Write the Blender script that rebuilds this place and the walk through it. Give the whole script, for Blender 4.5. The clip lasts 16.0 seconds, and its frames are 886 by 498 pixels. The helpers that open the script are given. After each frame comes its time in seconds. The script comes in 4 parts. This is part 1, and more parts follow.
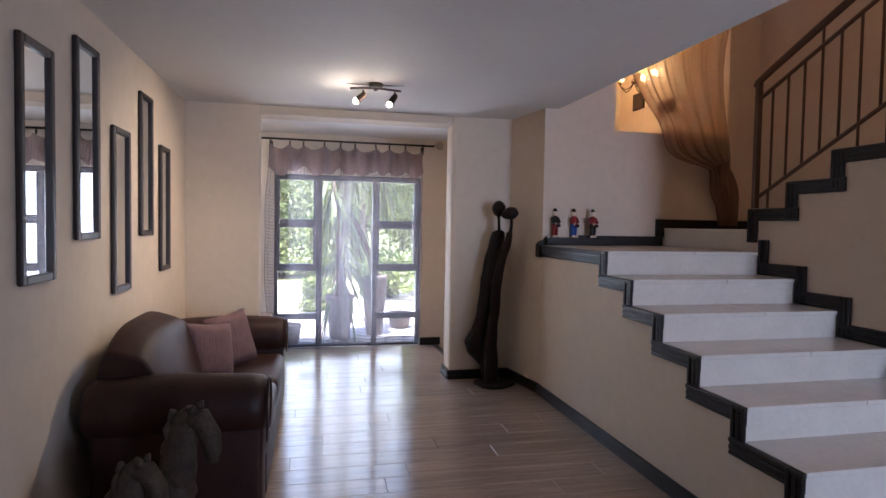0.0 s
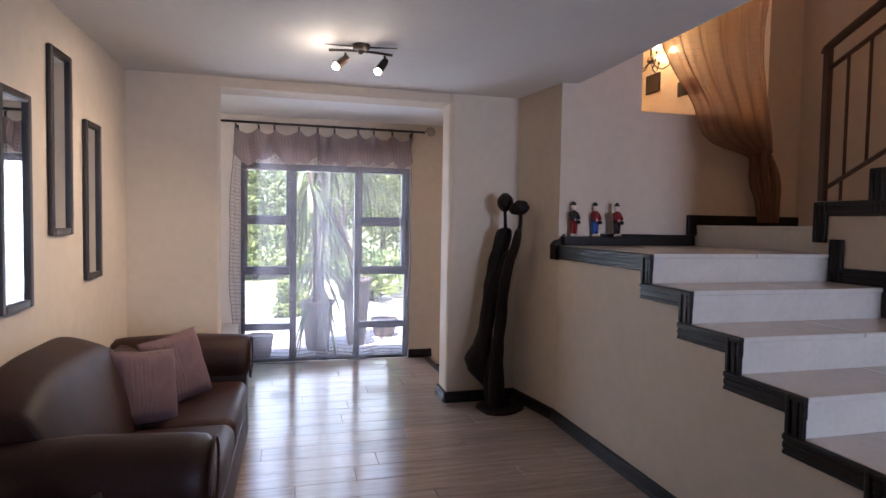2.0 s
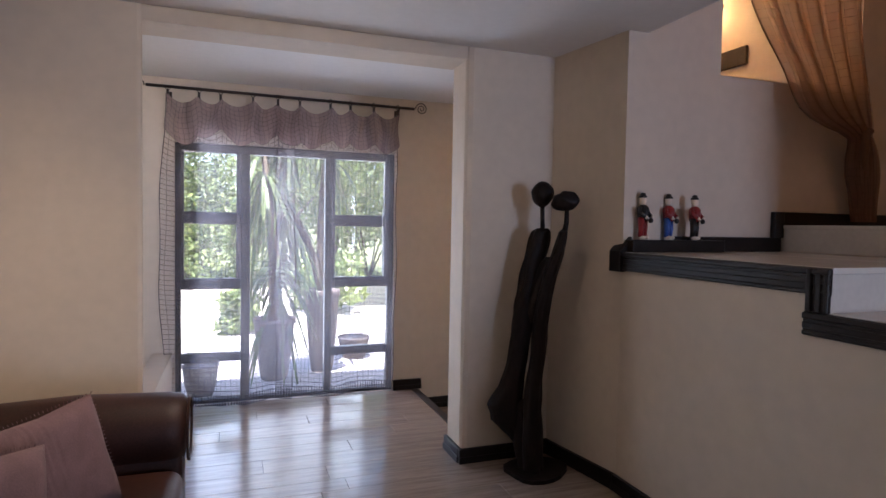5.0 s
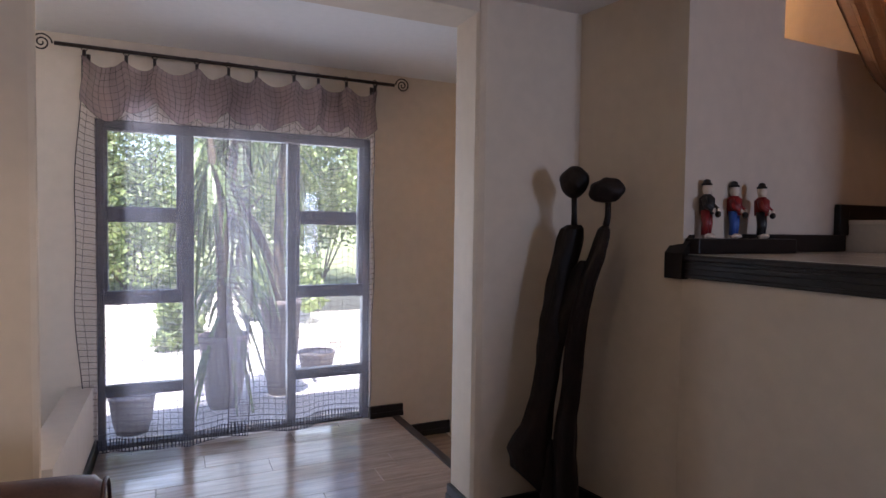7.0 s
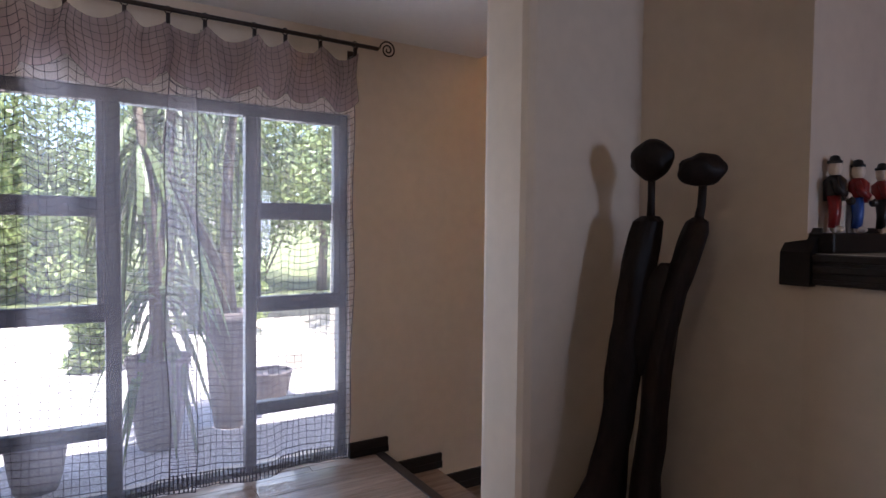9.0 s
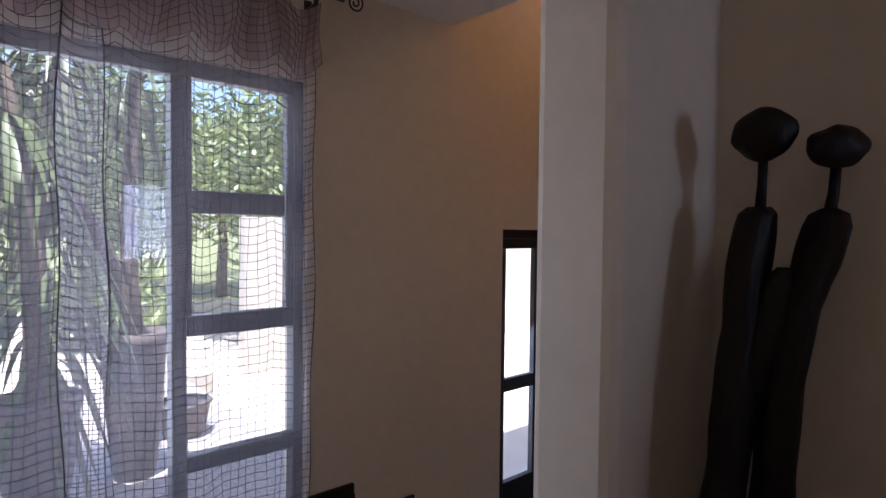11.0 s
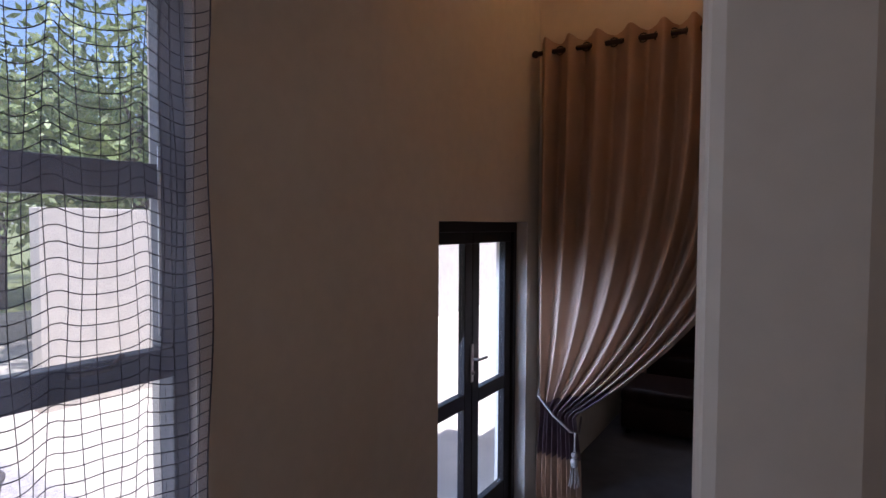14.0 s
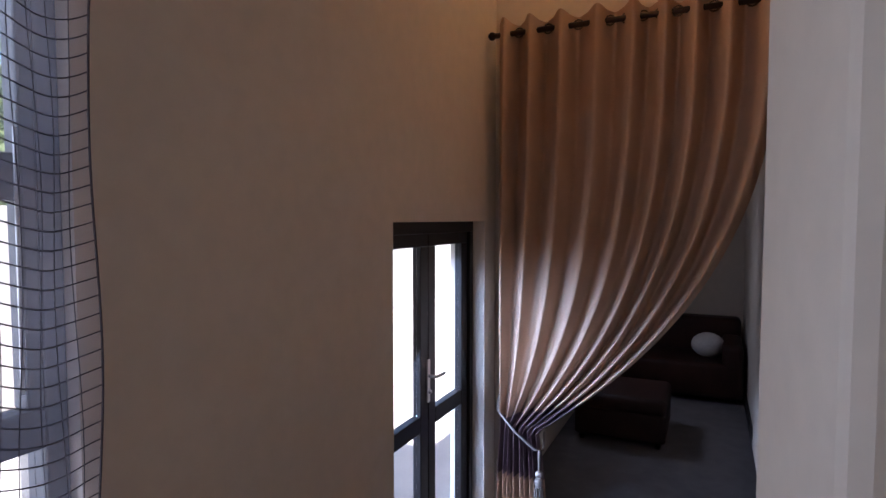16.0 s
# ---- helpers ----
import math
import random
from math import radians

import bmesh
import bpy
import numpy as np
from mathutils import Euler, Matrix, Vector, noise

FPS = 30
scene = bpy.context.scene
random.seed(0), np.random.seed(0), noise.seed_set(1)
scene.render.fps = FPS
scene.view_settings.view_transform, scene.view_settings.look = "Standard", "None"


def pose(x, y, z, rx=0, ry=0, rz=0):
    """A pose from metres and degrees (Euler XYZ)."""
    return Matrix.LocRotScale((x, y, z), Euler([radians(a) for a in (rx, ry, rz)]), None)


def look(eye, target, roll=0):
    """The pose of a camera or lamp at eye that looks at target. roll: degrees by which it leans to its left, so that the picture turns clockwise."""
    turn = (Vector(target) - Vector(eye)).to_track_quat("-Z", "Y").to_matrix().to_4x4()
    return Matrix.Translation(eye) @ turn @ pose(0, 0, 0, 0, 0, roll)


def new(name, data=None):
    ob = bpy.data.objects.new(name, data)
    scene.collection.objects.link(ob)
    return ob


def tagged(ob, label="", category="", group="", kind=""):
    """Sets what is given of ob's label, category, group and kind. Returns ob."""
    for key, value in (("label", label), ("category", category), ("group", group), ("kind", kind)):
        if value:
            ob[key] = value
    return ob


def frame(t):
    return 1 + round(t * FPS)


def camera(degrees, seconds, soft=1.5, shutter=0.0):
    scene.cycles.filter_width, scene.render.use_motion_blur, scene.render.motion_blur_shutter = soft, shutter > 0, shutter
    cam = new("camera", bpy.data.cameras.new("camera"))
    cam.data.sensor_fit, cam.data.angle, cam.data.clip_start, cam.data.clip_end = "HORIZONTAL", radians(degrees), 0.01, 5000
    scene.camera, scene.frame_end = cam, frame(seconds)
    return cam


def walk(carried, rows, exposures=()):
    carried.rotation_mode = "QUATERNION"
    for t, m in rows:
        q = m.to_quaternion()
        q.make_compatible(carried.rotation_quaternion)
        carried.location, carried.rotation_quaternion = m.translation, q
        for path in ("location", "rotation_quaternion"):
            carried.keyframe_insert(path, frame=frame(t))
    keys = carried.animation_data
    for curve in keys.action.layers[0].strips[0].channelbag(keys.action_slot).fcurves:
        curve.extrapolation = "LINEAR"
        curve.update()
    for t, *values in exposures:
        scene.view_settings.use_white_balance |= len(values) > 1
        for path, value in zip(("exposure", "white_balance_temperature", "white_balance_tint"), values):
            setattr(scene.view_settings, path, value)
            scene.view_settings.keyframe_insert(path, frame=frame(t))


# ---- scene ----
cam = camera(74.58, 16.0)
ROWS = [
    (0.0, 1.836, 0.230, 1.456, -12.36, -2.27, -0.96),
    (0.5, 1.838, 0.441, 1.461, -12.72, -2.25, -0.95),
    (1.0, 1.855, 0.648, 1.454, -13.29, -2.36, -0.93),
    (1.5, 1.879, 0.858, 1.453, -13.83, -2.43, -0.94),
    (2.0, 1.880, 1.066, 1.449, -14.42, -2.49, -0.94),
    (2.5, 1.863, 1.300, 1.452, -15.09, -2.45, -0.96),
    (3.0, 1.842, 1.518, 1.447, -16.03, -2.45, -0.96),
    (3.5, 1.826, 1.733, 1.448, -16.94, -2.39, -0.98),
    (4.0, 1.808, 1.938, 1.438, -17.81, -2.39, -1.02),
    (6.5, 1.788, 2.983, 1.421, -23.45, -2.17, -0.82),
    (7.0, 1.794, 3.166, 1.408, -24.85, -2.20, -0.76),
    (7.5, 1.797, 3.366, 1.402, -26.14, -2.16, -0.72),
    (8.0, 1.796, 3.570, 1.392, -27.52, -2.15, -0.68),
    (10.5, 1.758, 4.585, 1.355, -38.90, -1.82, -0.64),
    (11.0, 1.767, 4.760, 1.351, -41.63, -1.85, -0.62),
    (11.5, 1.792, 4.944, 1.344, -44.36, -1.94, -0.60),
    (12.0, 1.833, 5.133, 1.343, -47.22, -1.99, -0.54),
    (12.5, 1.885, 5.315, 1.337, -50.20, -2.09, -0.46),
    (13.0, 1.929, 5.472, 1.335, -53.33, -2.19, -0.40),
    (13.5, 1.971, 5.605, 1.335, -56.28, -2.28, -0.35),
    (14.0, 2.026, 5.713, 1.339, -58.67, -2.35, -0.30),
    (14.5, 2.096, 5.819, 1.344, -60.87, -2.47, -0.25),
    (15.0, 2.167, 5.894, 1.350, -62.50, -2.63, -0.18),
    (15.5, 2.240, 5.948, 1.363, -63.89, -2.78, -0.10),
    (16.0, 2.309, 5.991, 1.374, -65.23, -2.96, -0.01),
]
walk(cam, [(t, pose(x, y, z, 90 + pitch, roll, yaw)) for t, x, y, z, yaw, pitch, roll in ROWS],
     exposures=[(0.0, 2.5, 5850, 17), (4.0, 2.38, 5850, 17), (7.0, 2.0, 5850, 17), (10.5, 1.5, 5800, 18), (13.0, 0.6, 5650, 20), (14.5, 0.62, 5600, 20), (16.0, 1.3, 5550, 20)])

# ---- world and lights ----
world = bpy.data.worlds.new("sky")
scene.world = world
world.use_nodes = True
wn = world.node_tree.nodes
sky = wn.new("ShaderNodeTexSky")
sky.sky_type = "NISHITA"
sky.sun_disc = False
sky.sun_elevation = radians(77)
sky.sun_rotation = radians(200)
world.node_tree.links.new(sky.outputs[0], wn["Background"].inputs[0])
wn["Background"].inputs[1].default_value = 0.15


def lamp(name, kind, m, energy, color, **props):
    data = bpy.data.lights.new(name, kind)
    data.energy, data.color = energy, color
    for key, value in props.items():
        setattr(data, key, value)
    ob = new(name, data)
    ob.matrix_world = m
    return ob


SUN_FROM = Vector((-0.12, -0.19, 0.97))
lamp("sun", "SUN", look(SUN_FROM, (0, 0, 0)), 5.0, (1.0, 0.95, 0.87), angle=radians(0.5))
# daylight entering by the tall window in the end wall behind the stair foot
lamp("sky_window_south", "AREA", look((5.25, -3.15, 1.45), (3.9, 5.0, 1.3)), 9.5, (0.64, 0.75, 1.0), shape="RECTANGLE", size=1.0, size_y=1.5, spread=radians(110))
# daylight at the bay window and the glazed door
lamp("sky_window_bay", "AREA", look((2.25, 7.5, 1.15), (3.2, 5.5, 1.1)), 7.5, (0.78, 0.88, 1.0), shape="RECTANGLE", size=1.6, size_y=1.9, spread=radians(140))
lamp("sky_door", "AREA", look((4.95, 7.55, 0.45), (5.6, 6.95, 0.1)), 9, (0.52, 0.70, 1.0), shape="RECTANGLE", size=0.8, size_y=1.5, spread=radians(70))
# unseen fill light added to brighten the far room, at a made-up opening
lamp("sky_window_far_room", "AREA", look((7.85, 7.3, 1.0), (7.85, 6.0, 0.2)), 2.2, (0.8, 0.86, 1.0), shape="RECTANGLE", size=0.45, size_y=0.55)
WARM = (1.0, 0.47, 0.13)
SPOT = (1.0, 0.80, 0.56)


# ---- materials ----
def mat(name, color, rough=0.6, metal=0.0, vary=0.12, scale=6.0, fine=60.0, bump=0.15, dist=0.004, coat=0.0, stretch=(1, 1, 1), spec=0.5, color2=None, island=False):
    m = bpy.data.materials.new(name)
    m.use_nodes = True
    nt = m.node_tree
    n, l = nt.nodes, nt.links
    b = n["Principled BSDF"]
    tc = n.new("ShaderNodeTexCoord")
    mp = n.new("ShaderNodeMapping")
    mp.inputs["Scale"].default_value = stretch
    l.new(tc.outputs["Object"], mp.inputs[0])
    big = n.new("ShaderNodeTexNoise")
    big.inputs["Scale"].default_value, big.inputs["Detail"].default_value = scale, 4
    small = n.new("ShaderNodeTexNoise")
    small.inputs["Scale"].default_value, small.inputs["Detail"].default_value = fine, 5
    l.new(mp.outputs[0], big.inputs["Vector"])
    l.new(mp.outputs[0], small.inputs["Vector"])
    add = n.new("ShaderNodeMath")
    add.operation = "MULTIPLY_ADD"
    add.inputs[1].default_value = 0.45
    l.new(small.outputs[0], add.inputs[0])
    half = n.new("ShaderNodeMath")
    half.operation = "MULTIPLY"
    half.inputs[1].default_value = 0.55
    l.new(big.outputs[0], half.inputs[0])
    l.new(half.outputs[0], add.inputs[2])
    ramp = n.new("ShaderNodeValToRGB")
    c = Vector(color[:3])
    c2 = Vector(color2[:3]) if color2 else c * (1 + vary)
    lo = c * (1 - vary)
    ramp.color_ramp.elements[0].position, ramp.color_ramp.elements[1].position = 0.36, 0.64
    ramp.color_ramp.elements[0].color = (*lo, 1)
    ramp.color_ramp.elements[1].color = (*c2, 1)
    l.new(add.outputs[0], ramp.inputs[0])
    out = ramp.outputs[0]
    if island:
        info = n.new("ShaderNodeObjectInfo")
        hsv = n.new("ShaderNodeHueSaturation")
        rng = n.new("ShaderNodeMapRange")
        rng.inputs["To Min"].default_value, rng.inputs["To Max"].default_value = 0.89, 1.11
        l.new(info.outputs["Random"], rng.inputs[0])
        l.new(rng.outputs[0], hsv.inputs["Value"])
        l.new(out, hsv.inputs["Color"])
        off = n.new("ShaderNodeVectorMath")
        off.operation = "ADD"
        sc = n.new("ShaderNodeMath")
        sc.operation = "MULTIPLY"
        sc.inputs[1].default_value = 37.0
        l.new(info.outputs["Random"], sc.inputs[0])
        l.new(tc.outputs["Object"], off.inputs[0])
        l.new(sc.outputs[0], off.inputs[1])
        l.new(off.outputs[0], mp.inputs[0])
        out = hsv.outputs[0]
    l.new(out, b.inputs["Base Color"])
    b.inputs["Roughness"].default_value, b.inputs["Metallic"].default_value = rough, metal
    b.inputs["Coat Weight"].default_value = coat
    b.inputs["Specular IOR Level"].default_value = spec
    if bump:
        bp = n.new("ShaderNodeBump")
        bp.inputs["Strength"].default_value, bp.inputs["Distance"].default_value = bump, dist
        l.new(add.outputs[0], bp.inputs["Height"])
        l.new(bp.outputs[0], b.inputs["Normal"])
    return m


PLASTER = mat("cream_plaster", (0.62, 0.525, 0.42), 0.75, vary=0.05, scale=1.3, fine=14, bump=0.35, dist=0.006)
CEIL = mat("ceiling_paint", (0.74, 0.72, 0.70), 0.7, vary=0.03, scale=1.0, fine=20, bump=0.15)
PLANK = mat("laminate_oak", (0.285, 0.208, 0.158), 0.17, vary=0.2, scale=2.2, fine=11, bump=0.05, dist=0.001, stretch=(1.0, 14, 14), color2=(0.35, 0.27, 0.215), island=True)
SUBFLOOR = mat("dark_joint", (0.06, 0.045, 0.035), 0.8)
DARK = mat("black_stained_wood", (0.010, 0.0065, 0.0055), 0.4, vary=0.4, scale=5, fine=50, bump=0.08, spec=0.3)
FRAME = mat("dark_brown_frame", (0.022, 0.013, 0.010), 0.4, vary=0.4, scale=6, fine=60, bump=0.1)
TILE = mat("cream_tile", (0.62, 0.58, 0.52), 0.22, vary=0.06, scale=7, fine=40, bump=0.03)
GROUT = mat("grey_grout", (0.3, 0.27, 0.24), 0.9)
LEATHER = mat("brown_leather", (0.030, 0.0098, 0.0062), 0.52, vary=0.4, scale=5, fine=120, bump=0.25, dist=0.003, spec=0.3)
MAUVE = mat("mauve_cloth", (0.13, 0.074, 0.078), 0.9, vary=0.15, scale=20, fine=220, bump=0.5, dist=0.003)
SCULPT = mat("old_dark_wood", (0.009, 0.0045, 0.0033), 0.55, vary=0.6, scale=8, fine=60, bump=0.6, dist=0.008, stretch=(1, 1, 0.3), spec=0.25)
CARVE = mat("carved_weathered_wood", (0.04, 0.025, 0.015), 0.75, vary=0.5, scale=14, fine=70, bump=0.7, dist=0.01, color2=(0.075, 0.045, 0.025))
IRON = mat("wrought_iron", (0.035, 0.024, 0.02), 0.45, metal=0.6, vary=0.3)
RAILWOOD = mat("rail_brown_metal", (0.075, 0.038, 0.022), 0.45, vary=0.25)
CHROME = mat("brushed_steel", (0.55, 0.52, 0.48), 0.3, metal=1.0, vary=0.1)
BRONZE = mat("dark_bronze", (0.09, 0.065, 0.05), 0.35, metal=0.9, vary=0.2)
WINFRAME = mat("window_dark_timber", (0.025, 0.018, 0.018), 0.45, vary=0.3, fine=90)
CURTAIN = mat("taupe_curtain_cloth", (0.42, 0.275, 0.185), 0.75, vary=0.1, scale=4, fine=300, bump=0.25, dist=0.002)
CURTAIN_BAND = mat("plum_curtain_band", (0.12, 0.07, 0.075), 0.75, vary=0.1, fine=300, bump=0.25, dist=0.002)
ROPE = mat("silver_rope", (0.3, 0.24, 0.2), 0.6, vary=0.3, fine=300)
CARPET = mat("grey_carpet", (0.16, 0.145, 0.14), 0.95, vary=0.15, scale=8, fine=350, bump=0.6, dist=0.005)
GRAVEL = mat("pale_gravel", (0.52, 0.48, 0.46), 0.9, vary=0.35, scale=30, fine=90, bump=1.0, dist=0.03)
LAWN = mat("lawn", (0.20, 0.22, 0.09), 0.9, vary=0.3, scale=2, fine=80, bump=0.6, dist=0.02)
PAVE = mat("pale_paving", (0.62, 0.56, 0.47), 0.8, vary=0.1, scale=3, fine=50)
LEAF = mat("strap_leaf", (0.055, 0.095, 0.028), 0.45, vary=0.4, scale=3, fine=30, bump=0.1, color2=(0.14, 0.19, 0.065))
LEAF2 = mat("bush_leaf", (0.085, 0.15, 0.04), 0.5, vary=0.45, scale=1.5, fine=20, bump=0.1, color2=(0.33, 0.40, 0.13))
BARK = mat("palm_bark", (0.12, 0.095, 0.07), 0.9, vary=0.3, scale=9, fine=60, bump=0.8, dist=0.02)
POT = mat("grey_clay_pot", (0.14, 0.115, 0.11), 0.8, vary=0.2, scale=5, fine=60, bump=0.3)
OUTWALL = mat("garden_wall_plaster", (0.68, 0.62, 0.54), 0.85, vary=0.1)
SKIN = mat("figurine_cream", (0.75, 0.62, 0.5), 0.35, vary=0.05)
RED = mat("figurine_red", (0.24, 0.016, 0.016), 0.3, vary=0.1)
BLUE = mat("figurine_blue", (0.03, 0.09, 0.35), 0.3, vary=0.1)
BLACK = mat("figurine_black", (0.012, 0.01, 0.01), 0.3, vary=0.1)
CLOTHWHITE = mat("offwhite_cloth", (0.6, 0.55, 0.5), 0.9)


def plain(name, color=(1, 1, 1), rough=0.0, kind="mirror", strength=0.0):
    m = bpy.data.materials.new(name)
    m.use_nodes = True
    nt = m.node_tree
    b = nt.nodes["Principled BSDF"]
    b.inputs["Base Color"].default_value = (*color, 1)
    b.inputs["Roughness"].default_value = rough
    if kind == "mirror":
        b.inputs["Metallic"].default_value = 1.0
    elif kind == "glow":
        b.inputs["Emission Color"].default_value = (*color, 1)
        b.inputs["Emission Strength"].default_value = strength
    elif kind == "glass":
        nt.nodes.remove(b)
        g, t, x = nt.nodes.new("ShaderNodeBsdfGlossy"), nt.nodes.new("ShaderNodeBsdfTransparent"), nt.nodes.new("ShaderNodeMixShader")
        g.inputs["Roughness"].default_value = 0.0
        x.inputs[0].default_value = 0.03
        nt.links.new(t.outputs[0], x.inputs[1])
        nt.links.new(g.outputs[0], x.inputs[2])
        nt.links.new(x.outputs[0], nt.nodes["Material Output"].inputs[0])
    elif kind == "sheer":
        nt.nodes.remove(b)
        d, tl, t = nt.nodes.new("ShaderNodeBsdfDiffuse"), nt.nodes.new("ShaderNodeBsdfTranslucent"), nt.nodes.new("ShaderNodeBsdfTransparent")
        x, x2 = nt.nodes.new("ShaderNodeMixShader"), nt.nodes.new("ShaderNodeMixShader")
        d.inputs[0].default_value = tl.inputs[0].default_value = (*color, 1)
        x.inputs[0].default_value = 0.5
        x2.inputs[0].default_value = strength
        nt.links.new(d.outputs[0], x.inputs[1])
        nt.links.new(tl.outputs[0], x.inputs[2])
        nt.links.new(t.outputs[0], x2.inputs[1])
        nt.links.new(x.outputs[0], x2.inputs[2])
        nt.links.new(x2.outputs[0], nt.nodes["Material Output"].inputs[0])
    return m


MIRROR = plain("mirror_silver", (0.86, 0.87, 0.86), 0.01)
GLASS = plain("window_glass", kind="glass")
SHEER = plain("sheer_voile", (0.72, 0.66, 0.71), kind="sheer", strength=0.19)
SHEER2 = plain("sheer_voile_double", (0.48, 0.34, 0.33), kind="sheer", strength=0.5)
SHEER3 = plain("brown_organza", (0.34, 0.19, 0.135), kind="sheer", strength=0.62)
THREAD = mat("net_thread", (0.045, 0.032, 0.036), 0.8)
THREAD2 = mat("brown_net_thread", (0.13, 0.065, 0.035), 0.8)
BULB = plain("spot_bulb", (1.0, 0.86, 0.62), 0.4, "glow", 12.0)
BULB2 = plain("chandelier_bulb", (1.0, 0.78, 0.45), 0.4, "glow", 10.0)


# ---- building helpers ----
def box(bm, x0, y0, z0, x1, y1, z1, bevel=0.0, seg=2):
    made = bmesh.ops.create_cube(bm, size=1)["verts"]
    for v in made:
        v.co = Vector(((x0 + x1) / 2 + v.co.x * (x1 - x0), (y0 + y1) / 2 + v.co.y * (y1 - y0), (z0 + z1) / 2 + v.co.z * (z1 - z0)))
    if bevel:
        edges = list({e for v in made for e in v.link_edges})
        bmesh.ops.bevel(bm, geom=edges, offset=bevel, segments=seg, affect="EDGES", profile=0.5)
    return made


def prism(bm, outline, a, b, axis="x"):
    """A solid from a closed outline: (y, z) along x, or (x, y) along z."""
    place = (lambda u, w, s: (s, u, w)) if axis == "x" else (lambda u, w, s: (u, w, s))
    r0 = [bm.verts.new(place(u, w, a)) for u, w in outline]
    r1 = [bm.verts.new(place(u, w, b)) for u, w in outline]
    bm.faces.new(r0)
    bm.faces.new(r1[::-1])
    n = len(outline)
    for i in range(n):
        bm.faces.new((r0[i], r1[i], r1[(i + 1) % n], r0[(i + 1) % n]))
    bmesh.ops.recalc_face_normals(bm, faces=bm.faces)


def tube(bm, pts, radii, sides=8, cap=True, flat=(1, 1)):
    """A tapered tube along points; radii is a number or a list."""
    pts = [Vector(p) for p in pts]
    n = len(pts)
    radii = [radii] * n if isinstance(radii, (int, float)) else radii
    rings = []
    side = None
    for i, p in enumerate(pts):
        d = (pts[min(i + 1, n - 1)] - pts[max(i - 1, 0)]).normalized()
        if side is None:
            side = d.cross(Vector((0, 0, 1)) if abs(d.z) < 0.9 else Vector((1, 0, 0))).normalized()
        side = (side - d * side.dot(d)).normalized()
        up = d.cross(side)
        rings.append([bm.verts.new(p + (side * math.cos(k * 2 * math.pi / sides) * flat[0] + up * math.sin(k * 2 * math.pi / sides) * flat[1]) * radii[i]) for k in range(sides)])
    for a, b in zip(rings, rings[1:]):
        for k in range(sides):
            f = bm.faces.new((a[k], a[(k + 1) % sides], b[(k + 1) % sides], b[k]))
            f.smooth = True
    if cap:
        bm.faces.new(rings[0][::-1])
        bm.faces.new(rings[-1])


def ball(bm, p, r, sx=1, sy=1, sz=1, seg=14, turn=None):
    made = bmesh.ops.create_uvsphere(bm, u_segments=seg, v_segments=max(6, seg * 2 // 3), radius=r)["verts"]
    for v in made:
        v.co = Vector((v.co.x * sx, v.co.y * sy, v.co.z * sz))
        if turn:
            v.co = turn @ v.co
        v.co += Vector(p)
        for f in v.link_faces:
            f.smooth = True
    return made


def grid(bm, nu, nv, fn):
    vs = [[bm.verts.new(fn(i / nu, j / nv)) for j in range(nv + 1)] for i in range(nu + 1)]
    fs = []
    for i in range(nu):
        for j in range(nv):
            f = bm.faces.new((vs[i][j], vs[i + 1][j], vs[i + 1][j + 1], vs[i][j + 1]))
            f.smooth = True
            fs.append(f)
    return fs


def mesh(name, bm, *materials):
    me = bpy.data.meshes.new(name)
    bm.to_mesh(me)
    bm.free()
    for m in materials:
        me.materials.append(m)
    return me


def part(name, bm, material, parent, label=""):
    ob = new(name, mesh(name, bm, *(material if isinstance(material, (list, tuple)) else [material])))
    ob.parent = parent
    return tagged(ob, label) if label else ob


def thing(name, label, category, at=(0, 0, 0), group="", kind=""):
    ob = new(name)
    ob.empty_display_size = 0.1
    ob.location = at
    bpy.context.view_layer.update()
    return tagged(ob, label, category, group, kind)


def solid(name, bm, material, label, category, kind="", group=""):
    return tagged(new(name, mesh(name, bm, *(material if isinstance(material, (list, tuple)) else [material]))), label, category, group, kind)


def walls(name, boxes, label, material=None, bevel=0.0):
    bm = bmesh.new()
    for b in boxes:
        box(bm, *b, bevel=bevel, seg=3)
    return solid(name, bm, material or PLASTER, label, "wall", "structure")


B = bmesh.new

# ---- structure ----
CZ = 2.485
STAIR_X, LAND_X = 3.765, 4.96
walls("wall_west", [(0.5, -3.2, 0, 0.745, 5.58, 2.6)], "cream plastered wall hung with five narrow mirrors")
bm = B()
prism(bm, [(0.5, 5.58), (1.345, 5.58), (1.362, 5.588), (1.366, 5.60), (1.318, 5.85), (1.305, 5.86), (0.5, 5.86)], 0, 2.8, "z")
solid("wall_bay_front", bm, PLASTER, "cream plastered wall beside the window bay", "wall", "structure")
bm = B()
prism(bm, [(3.09, 5.62), (3.10, 5.595), (3.125, 5.58), (3.67, 5.58), (3.765, 4.985), (4.1, 4.985), (4.1, 5.77), (3.50, 5.90), (3.47, 5.908), (3.12, 5.852), (3.098, 5.843), (3.09, 5.82)], 0, 2.8, "z")
solid("wall_pier", bm, PLASTER, "cream plastered pier between the bay and the stairs", "wall", "structure")
walls("wall_bay_header", [(1.30, 5.59, 2.412, 3.09, 5.845, 2.8)], "shallow plastered beam over the bay opening")
